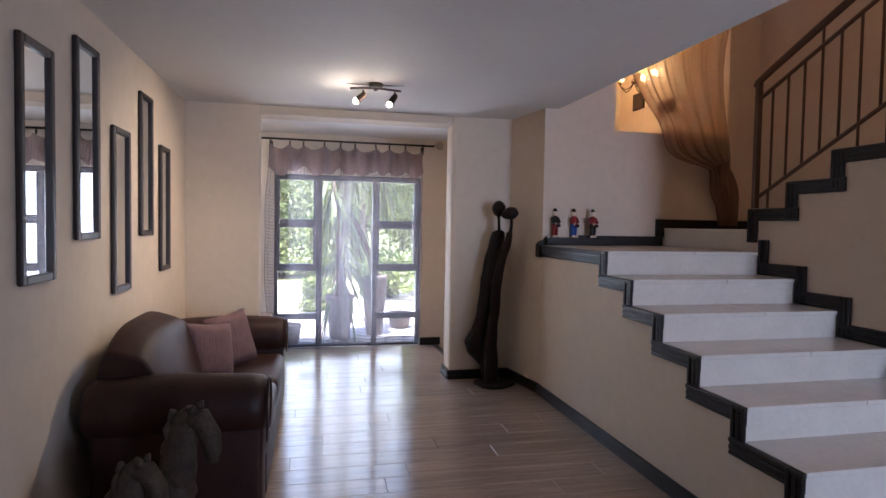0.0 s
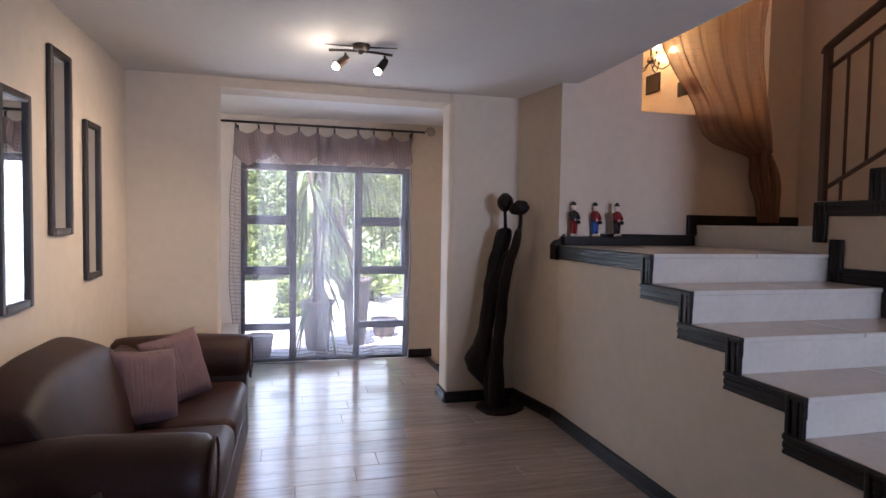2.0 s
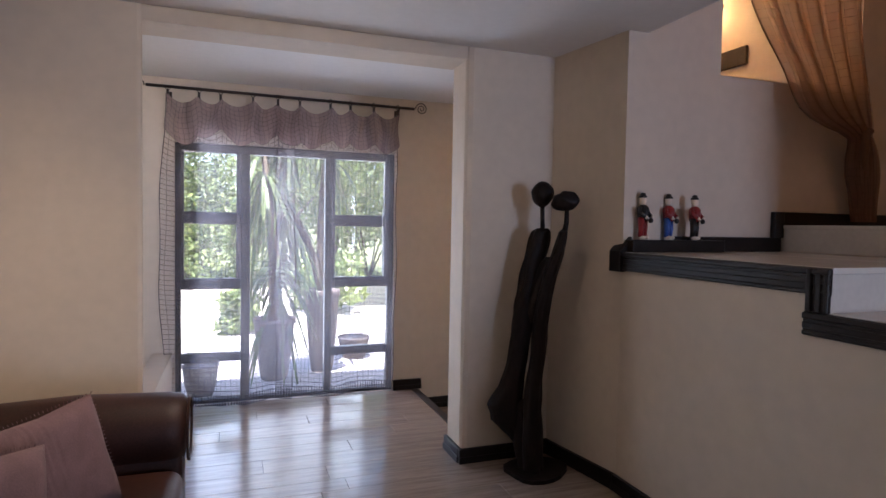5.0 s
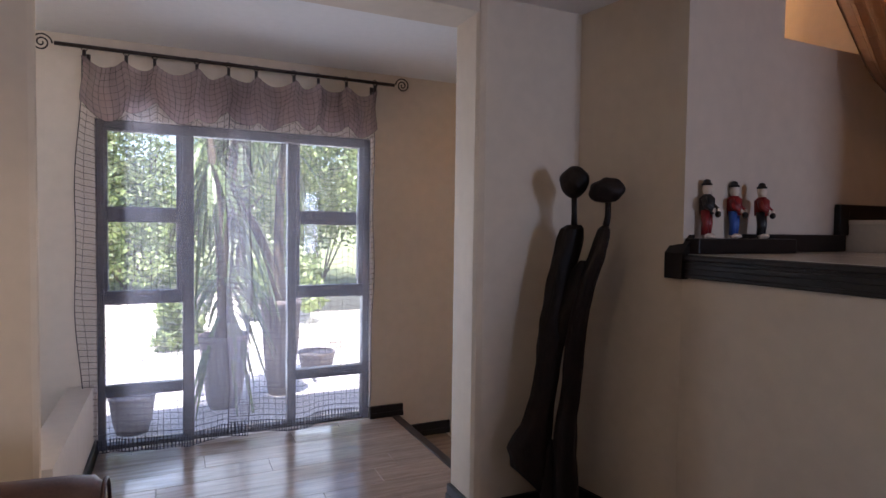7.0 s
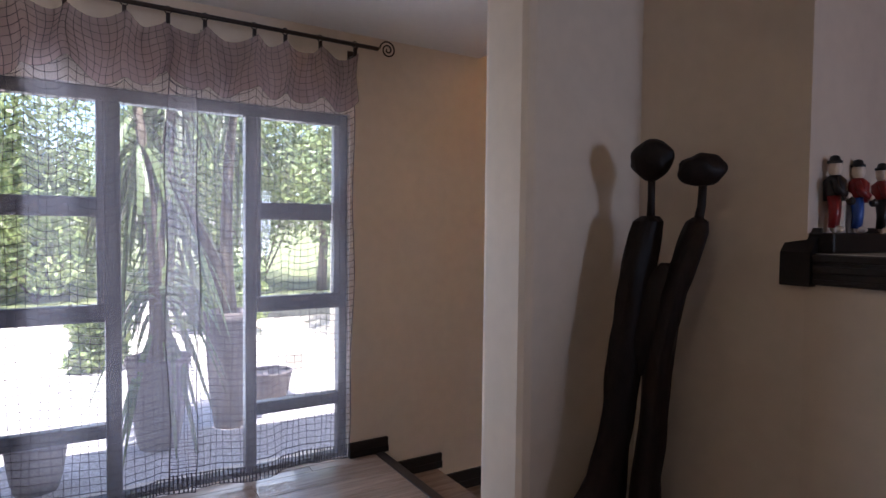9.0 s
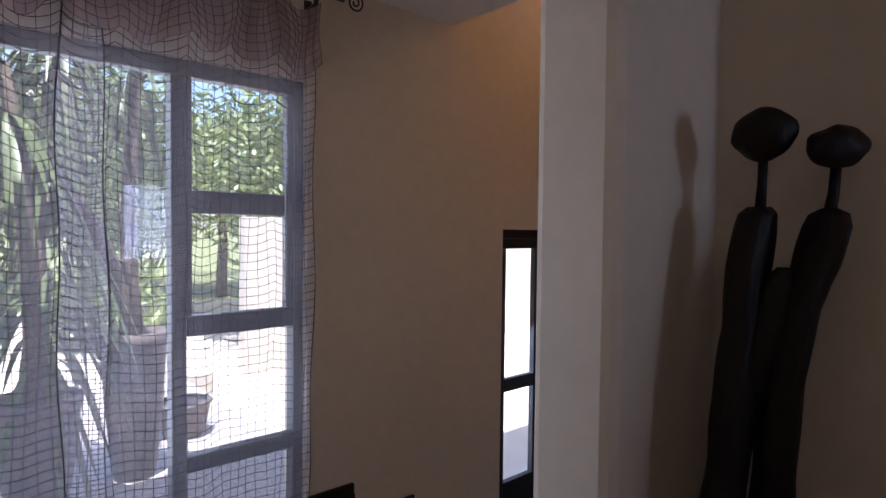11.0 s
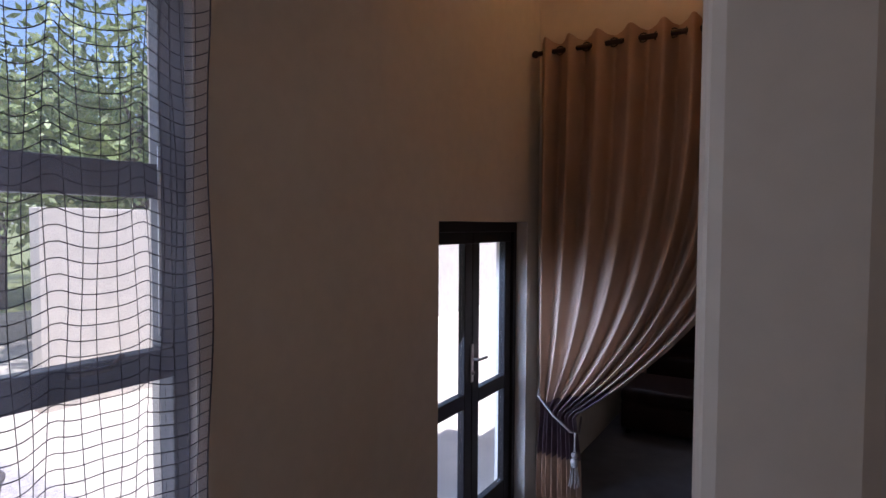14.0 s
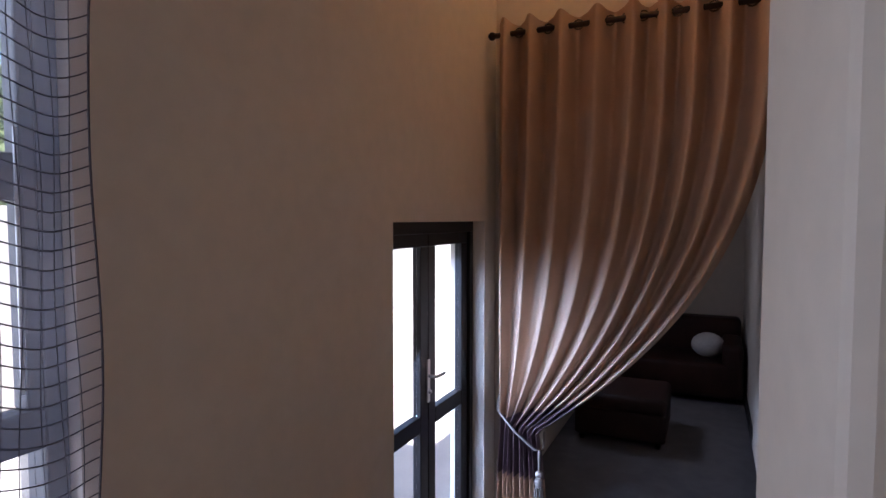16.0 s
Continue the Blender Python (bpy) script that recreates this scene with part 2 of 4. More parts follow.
# window wall, with the openings of the bay window and the glazed door
DX0, DX1, DZ0, DZ1 = 4.43, 5.515, -0.55, 1.36
# plus an unseen opening added at x 7.6 to 8.1 to light the far room
walls("wall_north", [(-0.2, 7.2, -0.6, 1.37, 7.42, 4.6), (1.37, 7.2, -0.6, 3.09, 7.42, 0.0), (1.37, 7.2, 2.03, 3.09, 7.42, 4.6), (3.09, 7.2, -0.6, DX0, 7.42, 4.6),
                     (DX0, 7.2, DZ1, DX1, 7.42, 4.6), (DX1, 7.2, -0.6, 5.9, 7.42, 4.6), (5.9, 7.2, -0.6, 7.6, 7.42, 2.8), (7.6, 7.2, -0.6, 8.1, 7.42, 0.7), (7.6, 7.2, 1.3, 8.1, 7.42, 2.8), (8.1, 7.2, -0.6, 10.4, 7.42, 2.8)], "cream plastered outer wall with window and glazed door")
walls("wall_bay_west", [(-0.2, 5.88, -0.6, 0.1, 7.2, 2.8)], "plain plastered side wall of the bay")
walls("low_wall", [(1.22, 5.88, 0, 1.355, 7.2, 0.425)], "low white plastered parapet beside the bay floor")
walls("wall_south", [(0.5, -3.4, 0, 3.7, -3.2, 2.72), (3.7, -3.4, 0, 4.7, -3.2, 5.2), (4.7, -3.4, 0, 5.8, -3.2, 0.65), (4.7, -3.4, 2.25, 5.8, -3.2, 5.2), (5.8, -3.4, 0, 6.2, -3.2, 5.2)], "plain plastered end wall with one tall window opening")
# stairwell walls
walls("wall_stair_back", [(4.1, 5.05, 0, 4.46, 5.74, 5.2), (4.46, 5.05, 0, 5.62, 5.74, 2.335), (5.62, 5.05, 0, 6.2, 5.74, 5.2), (4.46, 5.05, 4.0, 5.62, 5.74, 5.2), (3.765, 5.0, 2.8, 4.1, 5.74, 5.2)], "cream plastered stair wall with a high opening")
walls("wall_stair_east", [(5.95, -3.2, 0, 6.2, 5.05, 5.2)], "warm lit plastered wall beside the upper stairs")
walls("wall_stair_upper", [(3.60, -3.2, 2.72, 3.89, 5.0, 5.2)], "plain plastered wall above the lower ceiling edge")
walls("wall_void_west", [(3.80, 5.75, 2.8, 4.0, 7.2, 4.6)], "plain plastered wall above the bay ceiling")
# wall between the lower landing and the dark room, with a wide curtained opening
walls("wall_void_east", [(5.7, 7.06, -0.6, 5.9, 7.2, 4.6), (5.7, 5.74, 2.38, 5.9, 7.06, 4.6)], "orange lit plastered wall above a curtained opening")
walls("wall_far_room", [(5.9, 5.5, -0.6, 11.0, 5.62, 2.8), (10.2, 5.62, -0.6, 10.4, 7.2, 2.8)], "plain plastered wall of the dim far room")

bm = B()
box(bm, 0.5, -3.2, CZ, 3.89, 5.58, CZ + 0.25)
solid("ceiling", bm, CEIL, "smooth white painted ceiling, slightly lavender", "ceiling", "structure")
bm = B()
box(bm, 0.1, 5.88, 2.5, 4.0, 7.2, 2.8)
solid("ceiling_bay", bm, CEIL, "smooth white painted bay ceiling", "ceiling", "structure")
bm = B()
box(bm, 3.6, -3.2, 5.2, 6.2, 5.74, 5.4)
box(bm, 3.8, 5.74, 4.6, 6.0, 7.42, 4.8)
box(bm, 5.9, 5.5, 2.8, 10.4, 7.42, 3.0)
solid("ceiling_upper", bm, CEIL, "plain painted upper ceilings", "ceiling", "structure")
# unseen slab added to keep the sun out and cast the house's shadow
bm = B()
box(bm, -1.0, -4.0, 5.45, 6.6, 5.8, 5.65)
solid("roof", bm, OUTWALL, "flat roof slab out of view, added to block the sun", "roof", "structure")

# lower flight stairs down from the bay
FLOOR_EDGE = 3.30
bm = B()
box(bm, 0.5, -3.2, -0.3, STAIR_X, 5.58, -0.012)
box(bm, STAIR_X, -3.2, -0.3, 5.95, 5.05, -0.012)
box(bm, 0.1, 5.58, -0.3, FLOOR_EDGE, 7.2, -0.012)
floor = solid("floor", bm, SUBFLOOR, "pale grey-brown laminate plank floor, satin", "floor", "structure")
bm = B()
box(bm, FLOOR_EDGE + 0.001, 5.5, -0.9, 10.4, 7.42, -0.55)
floor_low = solid("floor_lower", bm, CARPET, "grey carpet floor of the lower landing", "floor", "structure")

down = thing("lower_steps", "three timber-look steps leading down from the bay", "steps")
for i, (x0, x1, z) in enumerate(((3.305, 3.70, -0.183), (3.70, 4.08, -0.366))):
    bm = B()
    box(bm, x0, 5.88, -0.55, x1, 7.2, z, bevel=0.006)
    part("step", bm, PLANK, down)
bm = B()
box(bm, FLOOR_EDGE - 0.045, 5.90, -0.03, FLOOR_EDGE + 0.012, 7.2, 0.006, bevel=0.004)
part("nosing", bm, FRAME, down, "dark metal stair nosing")

# ---- main staircase ----
TREADS = [(3.82 - 0.332 * (7 - i), 1.306 - 0.1625 * (7 - i)) for i in range(8)]
outline = [(TREADS[0][0], 0.0)]
for i, (y, z) in enumerate(TREADS):
    outline += [(y + 0.012, z - 0.163 if i else 0.0), (y + 0.012, z - 0.025)]
outline += [(5.05, 1.281), (5.05, 0.0)]
bm = B()
prism(bm, outline[1:], STAIR_X, LAND_X - 0.001)
solid("wall_stair_side", bm, PLASTER, "cream plastered side wall of the staircase", "wall", "structure")
stairs = thing("staircase", "cream tiled stairs with dark moulded wooden edging", "stairs")
for i, (y, z) in enumerate(TREADS):
    y1 = TREADS[i + 1][0] + 0.012 if i < 7 else 5.05
    for k, (xa, xb) in enumerate(((STAIR_X - 0.004, 4.42), (4.424, LAND_X))):
        bm = B()
        box(bm, xa, y - 0.012, z - 0.024, xb, y1 if i == 7 else y1, z, bevel=0.004)
        part("tread_tile", bm, TILE, stairs)
    bm = B()
    box(bm, STAIR_X - 0.003, y, z - 0.162, LAND_X, y + 0.011, z - 0.025)
    part("riser", bm, TILE, stairs)
# quarter landing and upper flight
bm = B()
box(bm, 4.985, 3.92, 1.306, 5.95, 5.05, 1.445)
part("landing_block", bm, PLASTER, stairs)
bm = B()
box(bm, 4.962, 3.92, 1.445, 5.95, 5.05, 1.469, bevel=0.004)
part("tread_tile", bm, TILE, stairs)
bm = B()
box(bm, 4.968, 3.92, 1.308, 4.984, 5.05, 1.445)
part("riser", bm, TILE, stairs)
UP = [(3.92 - 0.345 * i, 1.618 + 0.174 * i) for i in range(8)]
outline = [(3.92, 0.0)]
for i, (y, z) in enumerate(UP):
    outline += [(y, outline[-1][1] if i else 0.0), (y, z - 0.02)]
y_end, z_end = UP[-1][0] - 0.345, UP[-1][1] - 0.02
outline += [(y_end, z_end), (y_end, z_end - 0.25), (2.75, 1.75), (2.75, 0.0)]
bm = B()
prism(bm, outline[1:], LAND_X, 5.95)
solid("wall_upper_flight", bm, PLASTER, "beige plastered wall beneath the upper flight", "wall", "structure")
for y, z in UP:
    bm = B()
    box(bm, LAND_X - 0.001, y - 0.345, z - 0.019, 5.95, y + 0.015, z + 0.003)
    part("tread_tile", bm, TILE, stairs)


def band(bm, y0, z0, y1, z1, x, d):
    """A moulded band on a wall that faces -x: a flat strip with a proud bead along its two edges."""
    box(bm, x - d * 0.55, y0, z0, x + 0.002, y1, z1, bevel=0.003, seg=1)
    w = 0.026
    if y1 - y0 > z1 - z0:
        box(bm, x - d, y0, z1 - w, x, y1, z1 - 0.002, bevel=0.006)
        box(bm, x - d * 0.8, y0, z1 - 2.3 * w, x, y1, z1 - 1.4 * w, bevel=0.004)
        box(bm, x - d * 0.8, y0, z0 + 0.002, x, y1, z0 + 0.018, bevel=0.004)
    else:
        box(bm, x - d, y1 - w, z0, x, y1 - 0.002, z1, bevel=0.006)
        box(bm, x - d * 0.8, y1 - 2.3 * w, z0, x, y1 - 1.4 * w, z1, bevel=0.004)
        box(bm, x - d * 0.8, y0 + 0.002, z0, x, y0 + 0.018, z1, bevel=0.004)


BW = 0.088
for i, (y, z) in enumerate(TREADS):
    y1 = TREADS[i + 1][0] if i < 7 else 5.035
    bm = B()
    band(bm, y - 0.012, z - BW - (0.012 if i == 7 else 0), y1 + BW if i < 7 else y1, z - 0.002, STAIR_X - 0.006, 0.02)
    part("edging", bm, DARK, stairs, "black moulded wooden edging")
    bm = B()
    band(bm, y - 0.010, z - 0.163, y - 0.010 + BW, z - 0.004, STAIR_X - 0.008, 0.02)
    part("edging", bm, DARK, stairs, "black moulded wooden edging")
# wall-side skirting of the lower flight and edging of the upper flight
for i, (y, z) in enumerate(TREADS[:-1]):
    bm = B()
    band(bm, y - 0.012, z + 0.001, TREADS[i + 1][0] - 0.012, z + BW, LAND_X - 0.003, 0.022)
    part("skirting", bm, DARK, stairs)
    bm = B()
    band(bm, TREADS[i + 1][0] - BW, z + 0.003, TREADS[i + 1][0] - 0.001, z + 0.163 + BW, LAND_X - 0.006, 0.022)
    part("skirting", bm, DARK, stairs)
for i, (y, z) in enumerate(UP):
    bm = B()
    band(bm, y - 0.345 - BW, z - BW, y + 0.012, z, LAND_X - 0.003, 0.024)
    part("edging", bm, DARK, stairs, "black moulded wooden edging")
    bm = B()
    band(bm, y - BW + 0.012, z - 0.245, y + 0.012, z - 0.003, LAND_X - 0.006, 0.024)
    part("edging", bm, DARK, stairs, "black moulded wooden edging")
bm = B()
box(bm, 3.77, 5.02, 1.307, 4.955, 5.05, 1.392, bevel=0.006)
for v in box(bm, 3.728, 4.955, 1.20, 3.80, 5.05, 1.388):
    if v.co.x < 3.75 and v.co.z > 1.3:
        v.co.z = 1.31
part("ledge_skirting", bm, DARK, stairs)
bm = B()
box(bm, 4.89, 5.017, 1.39, 4.972, 5.05, 1.55, bevel=0.006)
box(bm, 4.965, 5.02, 1.47, 5.95, 5.05, 1.55, bevel=0.006)
part("landing_skirting", bm, DARK, stairs)

# ---- skirting boards ----
def skirting(name, x0, y0, x1, y1, z=0.0, h=0.088):
    bm = B()
    box(bm, x0, y0, z, x1, y1, z + h, bevel=0.005)
    dx, dy = (x1 - x0), (y1 - y0)
    if dx > dy:
        box(bm, x0, y0 - 0.006, z, x1, y1, z + h * 0.45, bevel=0.003)
    else:
        box(bm, x0 - 0.006, y0, z, x1, y1, z + h * 0.45, bevel=0.003)
    return solid(name, bm, DARK, "black stained wooden skirting board", "skirting", "structure")


skirting("baseboard_stair", STAIR_X - 0.022, 1.6, STAIR_X, 5.0)
bm = B()
prism(bm, [(3.743, 5.0), (3.765, 5.0), (3.67, 5.6), (3.648, 5.58)], 0, 0.088, "z")
solid("baseboard_corner", bm, DARK, "black stained wooden skirting board", "skirting", "structure")
skirting("baseboard_pier", 3.068, 5.556, 3.66, 5.58)
skirting("baseboard_pier_side", 3.066, 5.578, 3.09, 5.83)
skirting("baseboard_window", 3.09, 7.176, 3.345, 7.2)
skirting("baseboard_step_1", 3.345, 7.178, 3.735, 7.2, -0.183, 0.095)
skirting("baseboard_step_2", 3.735, 7.178, 4.105, 7.2, -0.366, 0.12)
skirting("baseboard_lower", 4.105, 7.178, DX0, 7.2, -0.55, 0.09)
skirting("baseboard_low_wall", 1.355, 5.88, 1.375, 7.2)
skirting("baseboard_west", 0.745, -3.2, 0.767, 5.58)
skirting("baseboard_front", 0.767, 5.556, 1.39, 5.58)

# ---- bay window ----
WY = 7.27
def window_frame_bar(parent, x0, z0, x1, z1, d=0.05, name="frame_bar", y=WY):
    bm = B()
    box(bm, x0, y - d / 2, z0, x1, y + d / 2, z1, bevel=0.006)
    return part(name, bm, WINFRAME, parent)


win = thing("window_1", "dark timber bay window of three tall panes behind a net curtain", "window", kind="structure")
for bar in ((1.37, 0.0, 1.41, 2.03), (3.04, 0.0, 3.09, 2.03), (1.41, 1.965, 3.04, 2.03), (1.41, 0.0, 3.04, 0.03), (1.845, 0.03, 1.915, 1.965), (2.505, 0.03, 2.565, 1.965)):
    window_frame_bar(win, *bar, d=0.07)
for x0, x1 in ((1.41, 1.845), (2.565, 3.04)):
    window_frame_bar(win, x0, 0.325, x1, 0.395, d=0.06, name="transom")
    window_frame_bar(win, x0, 1.41, x1, 1.505, d=0.05, name="transom")
    window_frame_bar(win, x0, 0.90, x1, 0.985, d=0.06, name="sash_rail", y=WY - 0.01)
    window_frame_bar(win, x0, 0.985, x0 + 0.022, 1.965, d=0.05, name="sash_stile", y=WY - 0.012)
    window_frame_bar(win, x1 - 0.034, 0.985, x1, 1.965, d=0.05, name="sash_stile", y=WY - 0.012)
    bm = B()
    box(bm, (x0 + x1) / 2 - 0.05, WY - 0.05, 0.955, (x0 + x1) / 2 + 0.06, WY - 0.036, 0.972, bevel=0.004)
    tube(bm, [((x0 + x1) / 2 + 0.05, WY - 0.045, 0.965), ((x0 + x1) / 2 + 0.085, WY - 0.05, 0.995)], 0.006, 6)
    part("stay_handle", bm, BRONZE, win, "small dark metal window stay")
bm = B()
tube(bm, [(2.985, WY - 0.06, 1.03), (2.985, WY - 0.065, 1.55)], 0.004, 6)
part("sash_stay_rod", bm, CHROME, win, "thin bright metal stay rod")
for x0, x1, z0, z1 in ((1.41, 1.845, 0.03, 0.325), (1.41, 1.845, 0.395, 0.90), (1.41, 1.845, 0.985, 1.41), (1.41, 1.845, 1.505, 1.965), (1.915, 2.505, 0.03, 1.965), (2.565, 3.04, 0.03, 0.325), (2.565, 3.04, 0.395, 0.90), (2.565, 3.04, 0.985, 1.41), (2.565, 3.04, 1.505, 1.965)):
    bm = B()
    box(bm, x0, WY + 0.004, z0, x1, WY + 0.008, z1)
    part("pane", bm, GLASS, win).visible_shadow = False

# ---- glazed double door ----
DY = 7.312
door = thing("door_1", "closed black timber double door with glazed panels", "door", kind="structure")
XM = (DX0 + 0.04 + DX1) / 2 - 0.05
def door_bar(x0, z0, x1, z1, d=0.05, name="door_frame", y=DY, parent=None, m=None):
    bm = B()
    box(bm, x0, y - d / 2, z0, x1, y + d / 2, z1, bevel=0.005)
    return part(name, bm, m or DARK, parent or door)
door_bar(DX0, 1.30, DX1, DZ1, 0.08)
door_bar(DX0, DZ0, DX0 + 0.05, 1.30, 0.08)
door_bar(DX1 - 0.05, DZ0, DX1, 1.30, 0.08)
for x0, x1 in ((DX0 + 0.05, XM), (XM + 0.004, DX1 - 0.05)):
    leaf = door_bar(x0, 1.235, x1, 1.30, 0.045, "door_leaf")
    door_bar(x0, DZ0, x0 + 0.085, 1.235, 0.045, "stile", parent=leaf)
    door_bar(x1 - 0.085, DZ0, x1, 1.235, 0.045, "stile", parent=leaf)
    door_bar(x0 + 0.085, 0.30, x1 - 0.085, 0.385, 0.045, "mid_rail", parent=leaf)
    door_bar(x0 + 0.085, DZ0, x1 - 0.085, -0.30, 0.045, "bottom_rail", parent=leaf)
    for z0, z1 in ((-0.30, 0.30), (0.385, 1.235)):
        door_bar(x0 + 0.085, z0, x1 - 0.085, z1, 0.006, "pane", parent=leaf, m=GLASS).visible_shadow = False
bm = B()
box(bm, XM - 0.022, DY - 0.032, 0.44, XM + 0.008, DY - 0.023, 0.66, bevel=0.004)
tube(bm, [(XM - 0.007, DY - 0.03, 0.575), (XM - 0.007, DY - 0.07, 0.575), (XM + 0.005, DY - 0.075, 0.575), (XM + 0.09, DY - 0.072, 0.573)], 0.009, 8)
ball(bm, (XM - 0.007, DY - 0.035, 0.495), 0.011)
part("door_handle", bm, CHROME, door, "chrome lever handle on a long plate")

# ---- garden ----
bm = B()
box(bm, -60, 7.42, -0.6, 3.6, 10.6, -0.10)
box(bm, 3.6, 7.42, -1.2, 70, 10.6, -0.62)
solid("gravel", bm, GRAVEL, "pale grey gravel bed outside the window", "gravel", "structure")
bm = B()
grid(bm, 60, 60, lambda u, v: ((u - 0.5) * 600, 16.5 + v * v * 900, -0.10 + (0.02 * math.sin(u * 900) + 0.02 * math.sin(v * 500)) * (v > 0)))
solid("lawn", bm, LAWN, "sunlit dry lawn running to the hedge", "lawn", "structure")
# near lawn as a pale band: the sun's glare is put into its colour
bm = B()
box(bm, -60, 10.6, -0.6, 3.9, 16.6, -0.105)
box(bm, 3.9, 10.6, -0.9, 60, 16.6, -0.6)
solid("driveway", bm, PAVE, "pale band of lawn, sun glare put into its colour", "driveway", "structure")
bm = B()
box(bm, -80, -80, -0.8, 80, 7.3, -0.62)
solid("ground", bm, PAVE, "pale ground around the house", "ground", "structure")
bm = B()
box(bm, 4.0, 7.43, -0.62, 22, 10.6, -0.57)
solid("terrace", bm, PAVE, "sunlit pale paving outside the glazed door", "paving", "structure")
bm = B()
box(bm, 4.9, 12.2, -0.62, 22.0, 12.4, 1.5, bevel=0.01)
solid("garden_wall", bm, OUTWALL, "sunlit pale plastered garden wall", "wall", "structure")

rng = random.Random(4)


def strap_leaf(bm, base, heading, length, width, droop, rise=1.1):
    """One long drooping strap leaf with a folded rib."""
    h = Vector((math.cos(heading), math.sin(heading), 0))
    side = Vector((-h.y, h.x, 0))
    n = 6
    prev = None
    for i in range(n + 1):
        s = i / n
        p = Vector(base) + h * length * s * (0.75 + 0.1 * s) + Vector((0, 0, rise * length * s - droop * length * s * s))
        w = width * (0.35 + 1.3 * s) * (1 - s ** 3) + 0.001
        row = [bm.verts.new(p - side * w), bm.verts.new(p + Vector((0, 0, -0.35 * w))), bm.verts.new(p + side * w)]
        if prev:
            for k in range(2):
                f = bm.faces.new((prev[k], prev[k + 1], row[k + 1], row[k]))
                f.smooth = True
        prev = row


def palm(at, height, lean, heads, label, pot_r, pot_h, leaf_len=0.75, leaves=44):
    t = thing("potted_palm", label, "plant", at)
    bm = B()
    prof = [(0.62, 0), (0.70, 0.08), (0.92, 0.55), (1.0, 0.9), (1.06, 0.93), (1.06, 1.0), (0.94, 1.0), (0.90, 0.93)]
    rings = [[bm.verts.new((math.cos(a * math.pi / 12) * pot_r * r, math.sin(a * math.pi / 12) * pot_r * r, pot_h * z)) for a in range(24)] for r, z in prof]
    for a, b in zip(rings, rings[1:]):
        for k in range(24):
            bm.faces.new((a[k], a[(k + 1) % 24], b[(k + 1) % 24], b[k])).smooth = True
    bm.faces.new(rings[0][::-1])
    bm.faces.new(rings[-1])
    part("pot", bm, POT, t, "grey clay pot")
    for hx, hy, hz in heads:
        bm = B()
        pts = [(hx * s * s * 0.9 + lean * s, hy * s * s, pot_h * 0.9 + (hz - pot_h * 0.9) * s) for s in (0, 0.2, 0.4, 0.6, 0.8, 1.0)]
        tube(bm, pts, [0.065, 0.05, 0.044, 0.04, 0.036, 0.03], 8)
        part("trunk", bm, BARK, t)
        bm = B()
        for k in range(leaves):
            s = rng.random()
            base = Vector(pts[-1]) + Vector((0, 0, -0.35 * s))
            strap_leaf(bm, base, rng.uniform(0, 2 * math.pi), leaf_len * rng.uniform(0.7, 1.15), 0.02, rng.uniform(0.7, 1.5) + 0.5 * s, rng.uniform(0.3, 1.4) - 0.8 * s)
        part("crown", bm, LEAF, t, "drooping green strap leaves")
    return t


palm((2.17, 8.25, -0.1), 2.2, 0.0, [(0.02, 0.05, 1.12), (-0.12, 0.1, 2.25), (0.16, 0.2, 2.6)], "bushy strap-leaved palm in a tall clay pot on gravel", 0.19, 0.60, 0.5, 52)
palm((2.66, 8.45, -0.1), 2.4, -0.12, [(-0.28, 0.05, 1.75), (0.25, 0.3, 2.45)], "leaning strap-leaved palm in a tall clay pot on gravel", 0.17, 0.85, 0.48, 38)
for x, y, r, h in ((1.52, 7.86, 0.15, 0.27), (3.10, 8.98, 0.18, 0.24)):
    bm = B()
    prof = [(0.7, 0), (0.85, 0.3), (1.0, 0.9), (1.05, 0.94), (1.05, 1.0), (0.9, 1.0), (0.88, 0.9)]
    rings = [[bm.verts.new((x + math.cos(a * math.pi / 10) * r * q, y + math.sin(a * math.pi / 10) * r * q, -0.1 + h * z)) for a in range(20)] for q, z in prof]
    for a, b in zip(rings, rings[1:]):
        for k in range(20):
            bm.faces.new((a[k], a[(k + 1) % 20], b[(k + 1) % 20], b[k])).smooth = True
    bm.faces.new(rings[0][::-1])
    bm.faces.new(rings[-1])
    solid("garden_pot", bm, POT, "empty round clay pot on the gravel", "pot")


def leaf_cloud(bm, centre, size, count, leaf):
    for _ in range(count):
        d = Vector((rng.gauss(0, 1), rng.gauss(0, 1), rng.gauss(0, 1))).normalized() * rng.uniform(0.45, 1.0)
        p = Vector(centre) + Vector((d.x * size[0], d.y * size[1], d.z * size[2]))
        if p.z < -0.1:
            continue
        a = Vector((rng.gauss(0, 1), rng.gauss(0, 1), rng.gauss(0, 1))).normalized() * leaf * rng.uniform(0.6, 1.4)
        b = a.cross(Vector((rng.gauss(0, 1), rng.gauss(0, 1), rng.gauss(0, 1)))).normalized() * leaf * 0.4
        bm.faces.new([bm.verts.new(p - a), bm.verts.new(p + b), bm.verts.new(p + a), bm.verts.new(p - b)])


